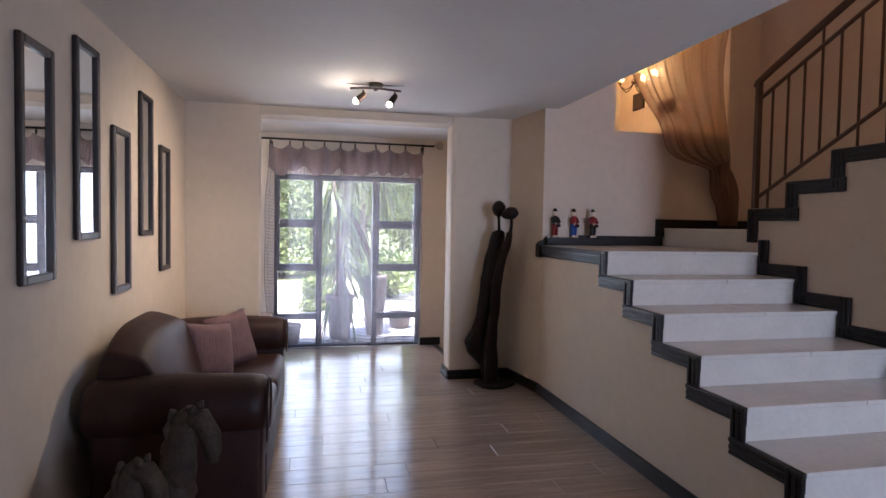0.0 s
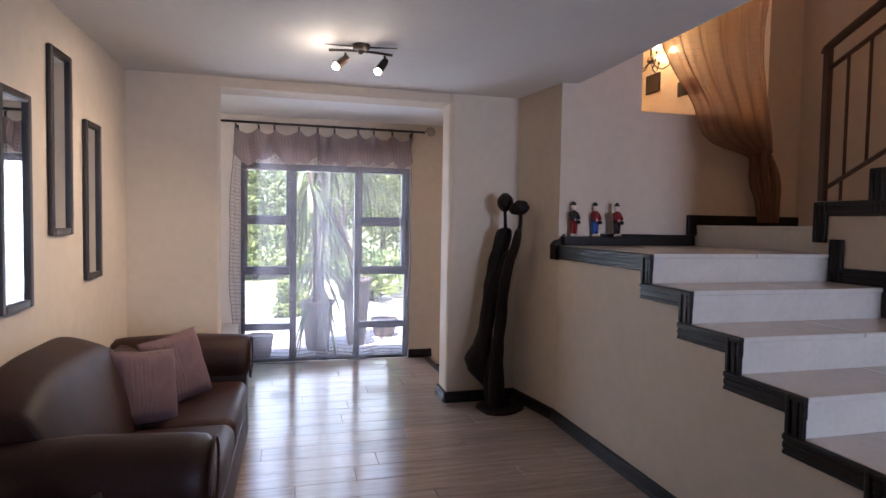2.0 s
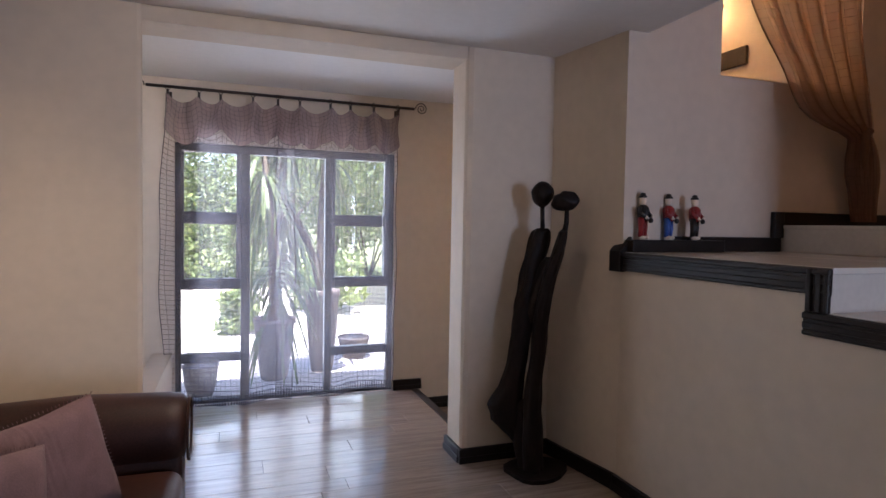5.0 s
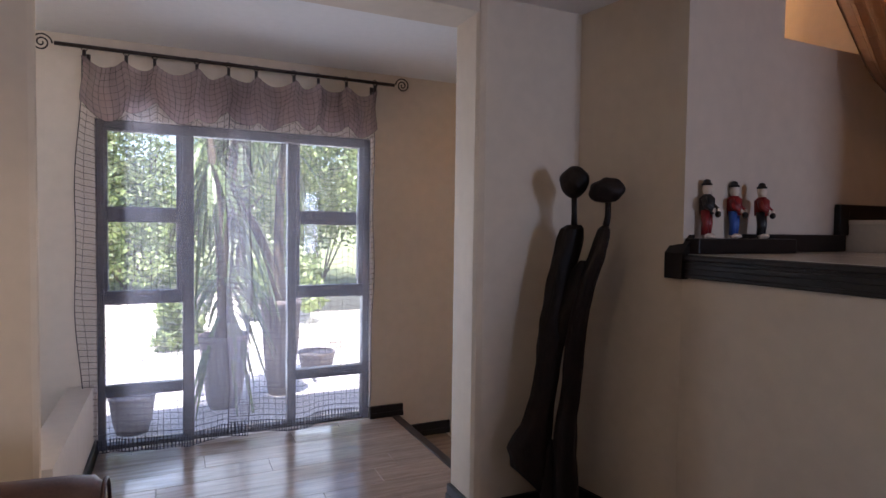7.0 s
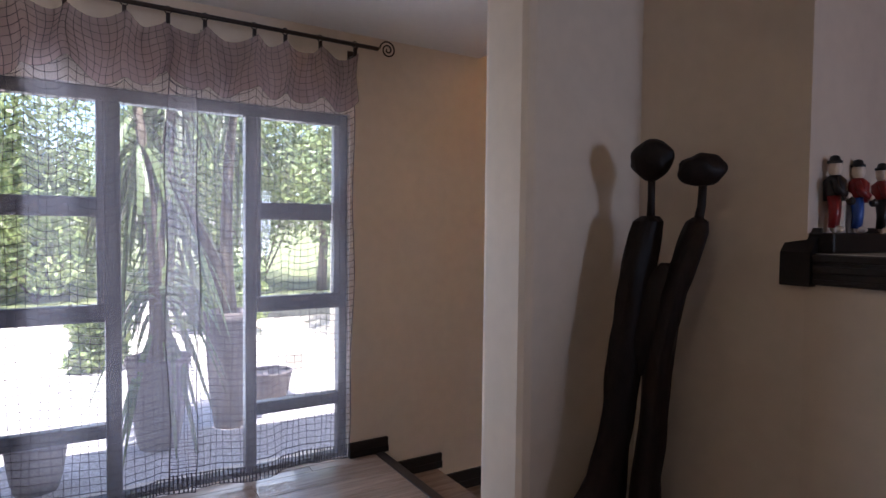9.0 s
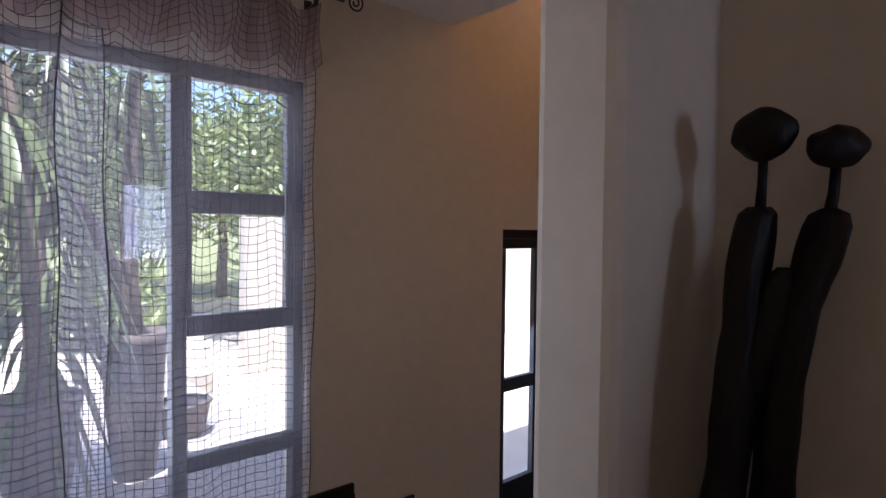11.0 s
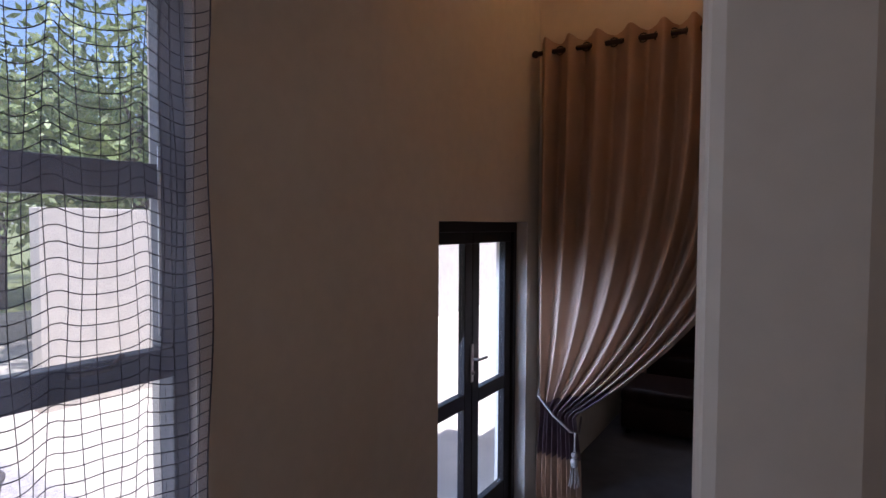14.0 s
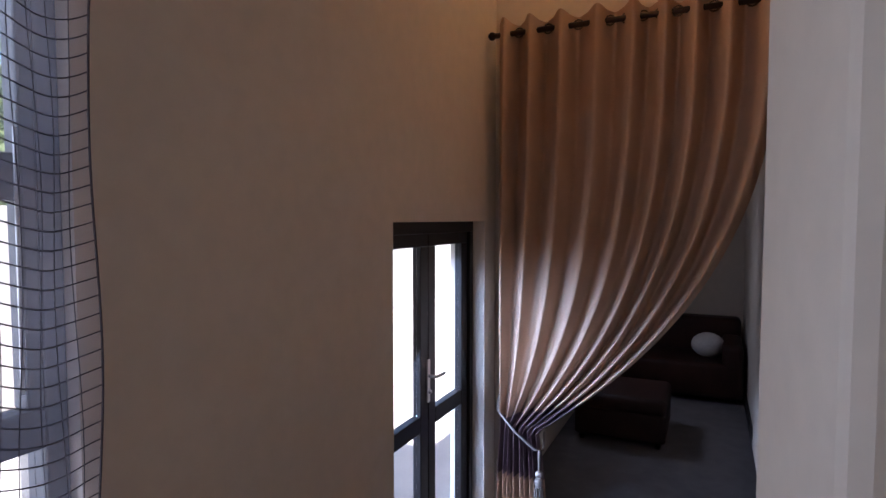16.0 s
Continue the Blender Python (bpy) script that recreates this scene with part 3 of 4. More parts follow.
def bush(at, size, count, label, name="bush", trunk=False):
    t = thing(name, label, "tree" if trunk else "bush", at)
    bm = B()
    if trunk:
        tube(bm, [(0, 0, -0.05), (0.05, 0, 1.2), (-0.05, 0.05, 2.4), (0.1, 0, 3.4)], [0.13, 0.1, 0.08, 0.05], 8)
        for k in range(5):
            a = k * 1.3
            tube(bm, [(0, 0, 1.6 + 0.3 * k), (0.7 * math.cos(a), 0.7 * math.sin(a), 2.4 + 0.3 * k)], [0.05, 0.02], 6)
    else:
        for k in range(6):
            a = k * 1.05
            tube(bm, [(0, 0, -0.05), (0.4 * size[0] * math.cos(a), 0.4 * size[1] * math.sin(a), size[2])], [0.03, 0.012], 6)
    part("trunk", bm, BARK, t)
    bm = B()
    zc = 3.0 if trunk else size[2] * 0.9
    for _ in range(9):
        c = Vector((rng.uniform(-0.6, 0.6) * size[0], rng.uniform(-0.6, 0.6) * size[1], zc + rng.uniform(-0.6, 0.6) * size[2]))
        leaf_cloud(bm, c, [s * 0.55 for s in size], count // 9, 0.09)
    part("crown", bm, LEAF2, t, "dense green leaves")
    return t


bush((0.9, 17.5, -0.1), (1.5, 1.0, 0.9), 2600, "rounded green garden bush in sun")
bush((-2.0, 18.0, -0.1), (2.2, 1.2, 1.8), 3600, "tall green hedge bush in sun")
bush((2.0, 19.5, -0.1), (2.6, 1.4, 2.0), 4200, "tall green hedge bush in sun")
bush((5.5, 19.0, -0.1), (2.6, 1.4, 2.2), 4200, "tall green hedge bush in sun")
bush((9.5, 19.0, -0.1), (2.8, 1.4, 2.2), 4200, "tall green hedge bush in sun")
bush((-6.5, 19.0, -0.1), (2.8, 1.4, 2.4), 4200, "tall green hedge bush in sun")
bush((-9.0, 17.0, -0.1), (2.2, 2.2, 1.8), 3600, "broad leafy garden tree", "garden_tree", True)
for x, y in ((-0.5, 18.0), (3.2, 17.6), (6.4, 17.0), (1.2, 21.0), (5.0, 22.0), (9.5, 22.0), (-4.0, 21.0), (12.5, 18.0), (7.4, 14.6), (10.6, 15.0), (14.5, 15.5), (-1.5, 23.0), (3.5, 24.0)):
    bush((x, y, -0.1), (2.5, 2.2, 2.1), 5200, "broad leafy garden tree", "garden_tree", True)
bush((3.4, 12.6, -0.1), (0.7, 0.7, 0.55), 1500, "low rounded shrub at the lawn edge")
bush((1.9, 10.9, -0.1), (0.32, 0.32, 0.32), 900, "low green shrub at the lawn edge")

# ---- net curtain of the bay ----
ROD_Z, ROD_Y = 2.405, 7.10
rod = thing("curtain_rod", "dark wrought-iron curtain rod with spiral ends", "curtain rod")
bm = B()
tube(bm, [(1.19, ROD_Y, ROD_Z + 0.008), (3.22, ROD_Y, ROD_Z)], 0.0115, 10)
part("pole", bm, IRON, rod)
for x, s in ((1.19, -1), (3.22, 1)):
    bm = B()
    pts = []
    for k in range(46):
        a = k / 45 * 4.2 * math.pi
        r = 0.052 * (1 - k / 52)
        pts.append((x + s * (0.062 - r * math.cos(a)), ROD_Y, ROD_Z + 0.004 + r * math.sin(a)))
    tube(bm, pts, 0.0045, 6)
    part("spiral_finial", bm, IRON, rod, "wrought-iron spiral finial")
for x in (1.335, 3.09):
    bm = B()
    tube(bm, [(x, ROD_Y + 0.10, ROD_Z - 0.05), (x, ROD_Y + 0.05, ROD_Z - 0.05), (x, ROD_Y, ROD_Z - 0.012)], 0.007, 6)
    box(bm, x - 0.02, ROD_Y + 0.094, ROD_Z - 0.09, x + 0.02, 7.2, ROD_Z - 0.01, bevel=0.004)
    part("bracket", bm, IRON, rod)
CLIPS = [1.335 + (3.075 - 1.335) * k / 9 + (0.025 * math.sin(k * 2.3) if 0 < k < 9 else 0) for k in range(10)]


def swag(x):
    """How far the cloth's top hangs below the rod at x."""
    for a, b in zip(CLIPS, CLIPS[1:]):
        if a <= x <= b:
            u = (x - a) / (b - a)
            return 0.055 + 0.055 * math.sin(math.pi * u) ** 0.8
    return 0.055


def fold(x, z):
    """The cloth's depth across the window: soft folds that fade downwards."""
    d = (ROD_Z - z) / 2.4
    return 0.028 * math.sin(x * 19 + 0.8 * math.sin(z * 1.4)) * (0.5 + 0.5 * d) + 0.018 * math.sin(x * 43 + 2 * z + math.sin(x * 9)) * (1 - 0.4 * d) + 0.012 * math.sin(x * 7 + z * 2.2)


def net_panel(x0, x1, bottom, seed, name_thing):
    out = 0.06 * seed

    def at(u, v):
        x = x0 + (x1 - x0) * u
        top = ROD_Z - swag(min(max(x, 1.336), 3.074))
        z = top + (bottom + 0.015 * math.sin(u * 9 + seed) - top) * v
        belly = 0.02 * math.sin(math.pi * v) * (1 if u > 0.5 else -1) * (abs(u - 0.5) * 2) ** 2
        return Vector((x + belly - (0.035 * (1 - v) ** 0 * math.sin(math.pi * v) if u < 0.05 and seed == 0 else 0) + 0.007 * math.sin(v * 17 + u * 30), ROD_Y - 0.012 - out * 0.2 + fold(x, z) * 0.55 + 0.045 * min(1, v * 4), z))
    bm = B()
    grid(bm, 70, 46, at)
    part("voile", bm, SHEER, name_thing, "sheer lilac-white voile")
    bm = B()
    nu, nv = round((x1 - x0) / 0.037), 62
    for i in range(nu + 1):
        tube(bm, [at(i / nu, k / 46) + Vector((0, -0.002, 0)) for k in range(47)], 0.0013 if 0 < i < nu else 0.003, 3, cap=False)
    for j in range(1, nv + 1):
        low = j > nv - 4
        tube(bm, [at(k / 60, j / nv) + Vector((0, -0.002, 0)) for k in range(61)], 0.0028 if low else 0.0017, 3, cap=False)
    for i in range(nu * 2):
        u = i / (nu * 2)
        tube(bm, [at(u, 0.965) + Vector((0, -0.002, 0)), at(u, 0.985) + Vector((0, -0.002, 0)), at(u, 1.0) + Vector((0, -0.002, 0))], 0.004, 3, cap=False)
    part("net_threads", bm, THREAD, name_thing, "dark square net threads")


net = thing("net_curtain", "sheer lilac net curtain with dark square mesh, clipped along a rod", "curtain")
net_panel(1.325, 2.23, 0.012, 0, net)
net_panel(2.12, 3.065, 0.035, 1, net)
bm = B()


def valance(u, v):
    x = 1.325 + 1.75 * u
    top = ROD_Z - swag(min(max(x, 1.336), 3.074)) + 0.002
    drop = 0.235 + 0.055 * abs(math.sin(u * math.pi * 4.5 + 0.3)) + 0.02 * math.sin(u * 23)
    z = top - drop * v
    return Vector((x + 0.01 * math.sin(v * 5 + u * 40), ROD_Y - 0.045 + fold(x, z) * 0.9 - 0.012 * math.sin(v * 3), z))


grid(bm, 140, 12, valance)
part("valance", bm, SHEER2, net, "doubled-over scalloped mauve valance")
bm = B()
for k in range(60):
    u = k / 59
    tube(bm, [valance(u, j / 8) + Vector((0, -0.003, 0)) for j in range(9)], 0.0014, 3, cap=False)
for j in range(1, 9):
    tube(bm, [valance(k / 120, j / 8) + Vector((0, -0.003, 0)) for k in range(121)], 0.0014, 3, cap=False)
part("valance_threads", bm, THREAD, net)
for x in CLIPS:
    bm = B()
    tube(bm, [(x + 0.016 * math.cos(a * math.pi / 6), ROD_Y, ROD_Z + 0.0 + 0.018 * math.sin(a * math.pi / 6)) for a in range(13)], 0.0028, 6)
    box(bm, x - 0.009, ROD_Y - 0.018, ROD_Z - 0.068, x + 0.009, ROD_Y + 0.004, ROD_Z - 0.017, bevel=0.004)
    part("ring_clip", bm, IRON, net, "dark metal ring clip")

# ---- mirrors ----
for y0, y1, z0, z1 in ((2.685, 2.98, 1.202, 2.153), (3.21, 3.505, 1.362, 2.299), (3.712, 4.007, 1.053, 1.976), (4.223, 4.497, 1.361, 2.271), (4.70, 4.965, 1.10, 1.997)):
    m = thing("wall_mirror", "tall narrow wall mirror in a dark brown wooden frame", "mirror", (0.745, (y0 + y1) / 2, z0), "mirrors on the wall")
    hw, h, w = (y1 - y0) / 2, z1 - z0, 0.035
    for a in ((-hw, 0, -hw + w, h), (hw - w, 0, hw, h), (-hw + w, 0, hw - w, w), (-hw + w, h - w, hw - w, h)):
        bm = B()
        box(bm, 0.001, a[0], a[1], 0.025, a[2], a[3], bevel=0.006)
        part("frame_bar", bm, FRAME, m)
    bm = B()
    box(bm, 0.001, -hw + w - 0.004, w - 0.004, 0.010, hw - w + 0.004, h - w + 0.004)
    part("mirror_glass", bm, MIRROR, m, "silvered mirror glass")

# ---- sofa ----
SY0, SY1, SX0, SX1 = 3.02, 5.10, 0.835, 1.61
sofa = thing("sofa", "dark brown leather two-seater sofa with a humped back and rolled arms", "sofa")


def rounded(bm, x0, y0, z0, x1, y1, z1, r=0.05):
    made = box(bm, x0, y0, z0, x1, y1, z1)
    edges = list({e for v in made for e in v.link_edges})
    faces = bmesh.ops.bevel(bm, geom=edges, offset=r, segments=5, affect="EDGES", profile=0.5)["faces"]
    for f in bm.faces:
        f.smooth = True


bm = B()
rounded(bm, SX0 + 0.02, SY0 + 0.06, 0.06, SX1 - 0.03, SY1 - 0.06, 0.30, 0.03)
part("base", bm, LEATHER, sofa)
for y0, y1 in ((SY0, SY0 + 0.27), (SY1 - 0.27, SY1)):
    yc = (y0 + y1) / 2
    bm = B()
    rounded(bm, SX0 + 0.02, yc - 0.10, 0.05, SX1 - 0.01, yc + 0.10, 0.62, 0.025)
    part("arm_panel", bm, LEATHER, sofa)
    bm = B()
    prof = [(0, 0.055), (0.01, 0.115), (0.04, 0.138), (0.10, 0.143), (0.5, 0.148), (0.9, 0.143), (0.96, 0.138), (0.99, 0.115), (1, 0.055)]
    tube(bm, [(SX0 - 0.02 + (SX1 - SX0 + 0.03) * s, yc, 0.575 + 0.015 * math.sin(s * 3.1)) for s, r in prof], [r for s, r in prof], 20)
    part("arm_roll", bm, LEATHER, sofa, "rolled brown leather arm")
    bm = B()
    tube(bm, [(SX1 + 0.012, yc + 0.128 * math.cos(a * math.pi / 12), 0.575 + 0.128 * math.sin(a * math.pi / 12)) for a in range(25)], 0.006, 6)
    part("piping", bm, LEATHER, sofa)


def back(u, v):
    """The humped back rest: u along the sofa, v from the seat over the top to the rear."""
    y = SY0 + 0.16 + (SY1 - SY0 - 0.32) * u
    top = 0.69 + 0.235 * math.exp(-((u - 0.29) / 0.34) ** 4)
    a = math.pi * v
    if v < 0.55:
        s = v / 0.55
        return Vector((SX0 + 0.34 - 0.13 * s ** 1.2 + 0.035 * math.sin(s * 3.1), y, 0.38 + (top - 0.42) * s))
    s = (v - 0.55) / 0.45
    return Vector((SX0 + 0.21 - 0.20 * math.sin(s * math.pi / 2) ** 0.9, y, top - 0.04 + 0.045 * math.sin(s * math.pi * 0.9) - 0.5 * max(0, s - 0.6)))


bm = B()
grid(bm, 48, 26, back)
for q in (0.0, 1.0):
    ring = [v for v in bm.verts if abs(v.co.y - back(q, 0).y) < 1e-5]
    if len(ring) > 2:
        bm.faces.new(ring)
part("backrest", bm, LEATHER, sofa, "humped brown leather back with worn sheen")
for k in range(2):
    w = (SY1 - SY0 - 0.50) / 2
    y0 = SY0 + 0.25 + w * k
    bm = B()
    rounded(bm, SX0 + 0.27, y0 + 0.002, 0.29, SX1 + 0.0, y0 + w - 0.002, 0.455, 0.055)
    for v in bm.verts:
        if v.co.z > 0.38:
            v.co.z += 0.035 * math.cos((v.co.y - y0 - w / 2) / w * 3.0) * math.cos((v.co.x - 1.25) * 2.6) + 0.006 * noise.noise(v.co * 9)
    part("seat_cushion", bm, LEATHER, sofa, "creased brown leather seat cushion")
bm = B()
box(bm, SX1 - 0.028, SY0 + 0.26, 0.07, SX1 - 0.008, SY1 - 0.26, 0.285, bevel=0.008)
part("front_rail", bm, LEATHER, sofa)
for y in (SY0 + 0.1, SY1 - 0.1):
    for x in (SX0 + 0.08, SX1 - 0.08):
        bm = B()
        tube(bm, [(x, y, 0.0), (x, y, 0.08)], [0.022, 0.03], 10)
        part("foot", bm, DARK, sofa)


def pillow(at, size, turn, label):
    t = thing("throw_pillow", label, "pillow", at, "pillows on the sofa")
    m = Euler([radians(a) for a in turn]).to_matrix()
    bm = B()

    def face(sign):
        def fn(u, v):
            a, b = u * 2 - 1, v * 2 - 1
            puff = max(0.0, (1 - a ** 4) * (1 - b ** 4)) ** 0.6
            pinch = 1 - 0.06 * (1 - abs(a * b)) * (abs(a) > 0.8 or abs(b) > 0.8)
            pleat = 0.006 * math.sin(a * 52 + 0.7 * math.sin(b * 6)) * (abs(a + 0.35) < 0.30) * puff
            return m @ Vector((a * size / 2 * pinch, sign * (0.062 * puff + pleat) - 0.0, b * size / 2 * pinch))
        return fn
    grid(bm, 40, 24, face(1))
    grid(bm, 40, 24, face(-1))
    bmesh.ops.remove_doubles(bm, verts=bm.verts, dist=0.0006)
    bmesh.ops.recalc_face_normals(bm, faces=bm.faces)
    part("cover", bm, MAUVE, t, "mauve cloth with a strip of pleats")
    bm = B()
    for k in range(110):
        s = k / 110 * 4
        e, q = int(s), (s % 1) * 2 - 1
        a, b = ((q, -1), (1, q), (-q, 1), (-1, -q))[e]
        p = Vector((a * size / 2 * 0.985, 0, b * size / 2 * 0.985))
        d = Vector((a if abs(a) > 0.99 else 0, rng.uniform(-0.5, 0.5), b if abs(b) > 0.99 else 0)) * 0.008
        tube(bm, [m @ p, m @ (p + d)], 0.0016, 3, cap=False)
    part("fringe", bm, MAUVE, t)


pillow((1.27, 4.44, 0.645), 0.37, (-16, -6, 50), "mauve square throw pillow with pleats, leaning on the sofa back")
pillow((1.19, 4.10, 0.64), 0.36, (-14, 8, 50), "mauve square throw pillow with pleats, leaning on the sofa back")

# ---- carved couple sculpture ----
def hewn(bm, rings, sides=30, steps=7):
    """A hewn log form: rings of (x, y, z, wide, thin) with the wide axis turned by a heading in degrees."""
    rows = []
    for i in range(len(rings) - 1):
        for k in range(steps if i < len(rings) - 2 else steps + 1):
            q = k / steps
            q = q * q * (3 - 2 * q) * 0.5 + q * 0.5
            rows.append([a + (b - a) * q for a, b in zip(rings[i], rings[i + 1])])
    loops = []
    for x, y, z, wide, thin, head in rows:
        h = radians(head)
        loop = []
        for j in range(sides):
            a = 2 * math.pi * j / sides
            rough = 1 + 0.20 * noise.noise(Vector((math.cos(a) * 1.7, math.sin(a) * 1.7, z * 5.0 + x * 9))) + 0.16 * noise.noise(Vector((math.cos(a) * 4.5, math.sin(a) * 4.5, z * 4))) - 0.08 * max(0.0, noise.noise(Vector((math.cos(a) * 9, math.sin(a) * 9, z * 9))))
            p, q = math.cos(a) * wide * rough, math.sin(a) * thin * rough
            loop.append(bm.verts.new((x + p * math.cos(h) - q * math.sin(h), y + p * math.sin(h) + q * math.cos(h), z)))
        loops.append(loop)
    for a, b in zip(loops, loops[1:]):
        for j in range(sides):
            bm.faces.new((a[j], a[(j + 1) % sides], b[(j + 1) % sides], b[j])).smooth = True
    bm.faces.new(loops[0])
    bm.faces.new(loops[-1][::-1])


bm = B()
# rough slab that carries the pair
slab = [(3.46 + 0.19 * math.cos(a) * (1 + 0.12 * math.sin(3 * a + 1)), 5.33 + 0.17 * math.sin(a) * (1 + 0.10 * math.sin(2 * a))) for a in [k * math.pi / 9 for k in range(18)]]
prism(bm, slab, 0.0, 0.022, "z")
# taller form, swelling at the hip and at the club-like foot
hewn(bm, [(3.40, 5.37, 0.13, 0.03, 0.03, 150), (3.37, 5.41, 0.20, 0.055, 0.05, 150), (3.315, 5.43, 0.28, 0.088, 0.06, 150), (3.302, 5.435, 0.38, 0.092, 0.062, 150), (3.335, 5.42, 0.49, 0.066, 0.058, 150),
          (3.357, 5.41, 0.62, 0.056, 0.048, 155), (3.378, 5.40, 0.78, 0.056, 0.045, 160), (3.408, 5.40, 0.96, 0.068, 0.043, 162), (3.433, 5.40, 1.10, 0.068, 0.043, 162),
          (3.462, 5.395, 1.26, 0.066, 0.043, 162), (3.485, 5.39, 1.36, 0.060, 0.043, 162), (3.493, 5.388, 1.405, 0.052, 0.043, 162), (3.50, 5.386, 1.425, 0.028, 0.028, 130)])
# slimmer form leaning away at the shoulder
hewn(bm, [(3.43, 5.31, 0.03, 0.075, 0.06, 60), (3.42, 5.31, 0.20, 0.072, 0.058, 60), (3.418, 5.315, 0.38, 0.060, 0.055, 60), (3.432, 5.32, 0.54, 0.055, 0.047, 60), (3.452, 5.318, 0.71, 0.056, 0.043, 60),
          (3.457, 5.31, 0.88, 0.06, 0.042, 62), (3.474, 5.30, 1.04, 0.066, 0.040, 63), (3.495, 5.28, 1.16, 0.059, 0.042, 63), (3.532, 5.258, 1.28, 0.067, 0.037, 63), (3.547, 5.24, 1.37, 0.066, 0.03, 63), (3.551, 5.236, 1.405, 0.053, 0.026, 63), (3.553, 5.234, 1.42, 0.02, 0.014, 63)])
# bridge where the two touch, and the joined foot
hewn(bm, [(3.428, 5.37, 0.86, 0.015, 0.015, 120), (3.435, 5.36, 0.93, 0.058, 0.036, 118), (3.450, 5.35, 1.03, 0.064, 0.036, 115), (3.472, 5.34, 1.13, 0.066, 0.034, 112), (3.495, 5.33, 1.21, 0.055, 0.028, 110), (3.508, 5.325, 1.26, 0.015, 0.012, 110)], 16)
hewn(bm, [(3.41, 5.33, 0.03, 0.06, 0.05, 120), (3.39, 5.36, 0.14, 0.06, 0.048, 120), (3.375, 5.385, 0.30, 0.05, 0.045, 120), (3.38, 5.38, 0.42, 0.018, 0.018, 120)], 14)
tube(bm, [(3.50, 5.386, 1.40), (3.494, 5.38, 1.48), (3.488, 5.376, 1.58)], [0.016, 0.0125, 0.013], 10)
tube(bm, [(3.551, 5.234, 1.39), (3.562, 5.227, 1.46), (3.560, 5.222, 1.55)], [0.017, 0.014, 0.013], 10)
made = ball(bm, (0, 0, 0), 1.0, 0.060, 0.078, 0.076, seg=24)
for v in made:
    v.co.y += 0.016 * noise.noise(v.co * 22)
    v.co.x *= 1 - 2.2 * max(0.0, -v.co.z)
    v.co += Vector((3.488, 5.376, 1.622))
made = ball(bm, (0, 0, 0), 1.0, 0.080, 0.050, 0.054, seg=24, turn=Euler((0, radians(-9), radians(-36))).to_matrix())
for v in made:
    v.co += v.co.normalized() * 0.012 * noise.noise(v.co * 24) + Vector((3.548, 5.22, 1.580))
solid("wooden_sculpture", bm, SCULPT, "tall dark carved sculpture of two slender embracing forms", "sculpture")

# ---- ceiling spot lamp ----
lampo = thing("ceiling_spotlight", "bronze ceiling spotlight bar with two lit spots", "ceiling lamp")
LX, LY = 2.26, 4.53
bm = B()
tube(bm, [(LX, LY, CZ), (LX, LY, CZ - 0.022), (LX, LY, CZ - 0.03)], [0.052, 0.05, 0.03], 20)
part("ceiling_plate", bm, BRONZE, lampo)
bm = B()
tube(bm, [(LX - 0.185 + 0.37 * s, LY + 0.03 * math.sin(s * math.pi), CZ - 0.045 + 0.018 * math.sin(s * math.pi)) for s in [k / 12 for k in range(13)]], 0.008, 8)
tube(bm, [(LX, LY, CZ - 0.03), (LX, LY + 0.03, CZ - 0.03)], 0.02, 8)
part("bar", bm, BRONZE, lampo)
for x, aim in ((LX - 0.09, Vector((-0.72, 0.0, -0.62))), (LX + 0.14, Vector((-0.55, -0.05, -0.8)))):
    aim = aim.normalized()
    top = Vector((x, LY + 0.01, CZ - 0.05))
    head = top + Vector((0, 0, -0.035))
    bm = B()
    tube(bm, [top, head], 0.007, 8)
    part("joint", bm, BRONZE, lampo)
    bm = B()
    tube(bm, [head - aim * 0.02, head, head + aim * 0.05, head + aim * 0.065], [0.014, 0.022, 0.024, 0.034], 16, cap=False)
    sp = part("spot_housing", bm, BRONZE, lampo)
    bm = B()
    ball(bm, head + aim * 0.072, 0.021)
    part("bulb", bm, BULB, sp, "glowing halogen bulb").visible_shadow = False
    spot = lamp("spot_light", "SPOT", look(head + aim * 0.08, head + aim), 10, SPOT, spot_size=radians(104), spot_blend=0.9, shadow_soft_size=0.03)
    lamp("bulb_spill", "POINT", Matrix.Translation(head + aim * 0.08 + Vector((0, 0, -0.005))), 0.28, SPOT, shadow_soft_size=0.02)
bm = B()
for a in (-1, 1):
    tube(bm, [(LX + a * 0.03, LY, CZ - 0.012), (LX + a * 0.21, LY - 0.02 * a, CZ - 0.008)], [0.006, 0.002], 6)
part("wire", bm, BRONZE, lampo)

# ---- railing of the upper flight ----
rail = thing("stair_railing", "brown metal stair railing with slim balusters", "railing")
RX = 4.985
hand = lambda y: 2.545 + 0.435 * (3.93 - y)
foot = lambda y: 1.685 + 0.51 * (3.93 - y)
bm = B()
box(bm, RX - 0.02, 3.90, 1.615, RX + 0.02, 3.94, 2.535, bevel=0.006)
part("newel_post", bm, RAILWOOD, rail)
bm = B()
tube(bm, [(RX, 3.945, 2.51), (RX, 3.93, 2.54)] + [(RX, y, hand(y)) for y in (3.8, 3.0, 2.0, 1.2)], 0.026, 10)
part("handrail", bm, RAILWOOD, rail, "rounded brown handrail")
for fn, r in ((lambda y: hand(y) - 0.14, 0.014), (foot, 0.014)):
    bm = B()
    tube(bm, [(RX, y, fn(y)) for y in (3.92, 3.0, 2.0, 1.2)], r, 8)
    part("rail_bar", bm, RAILWOOD, rail)
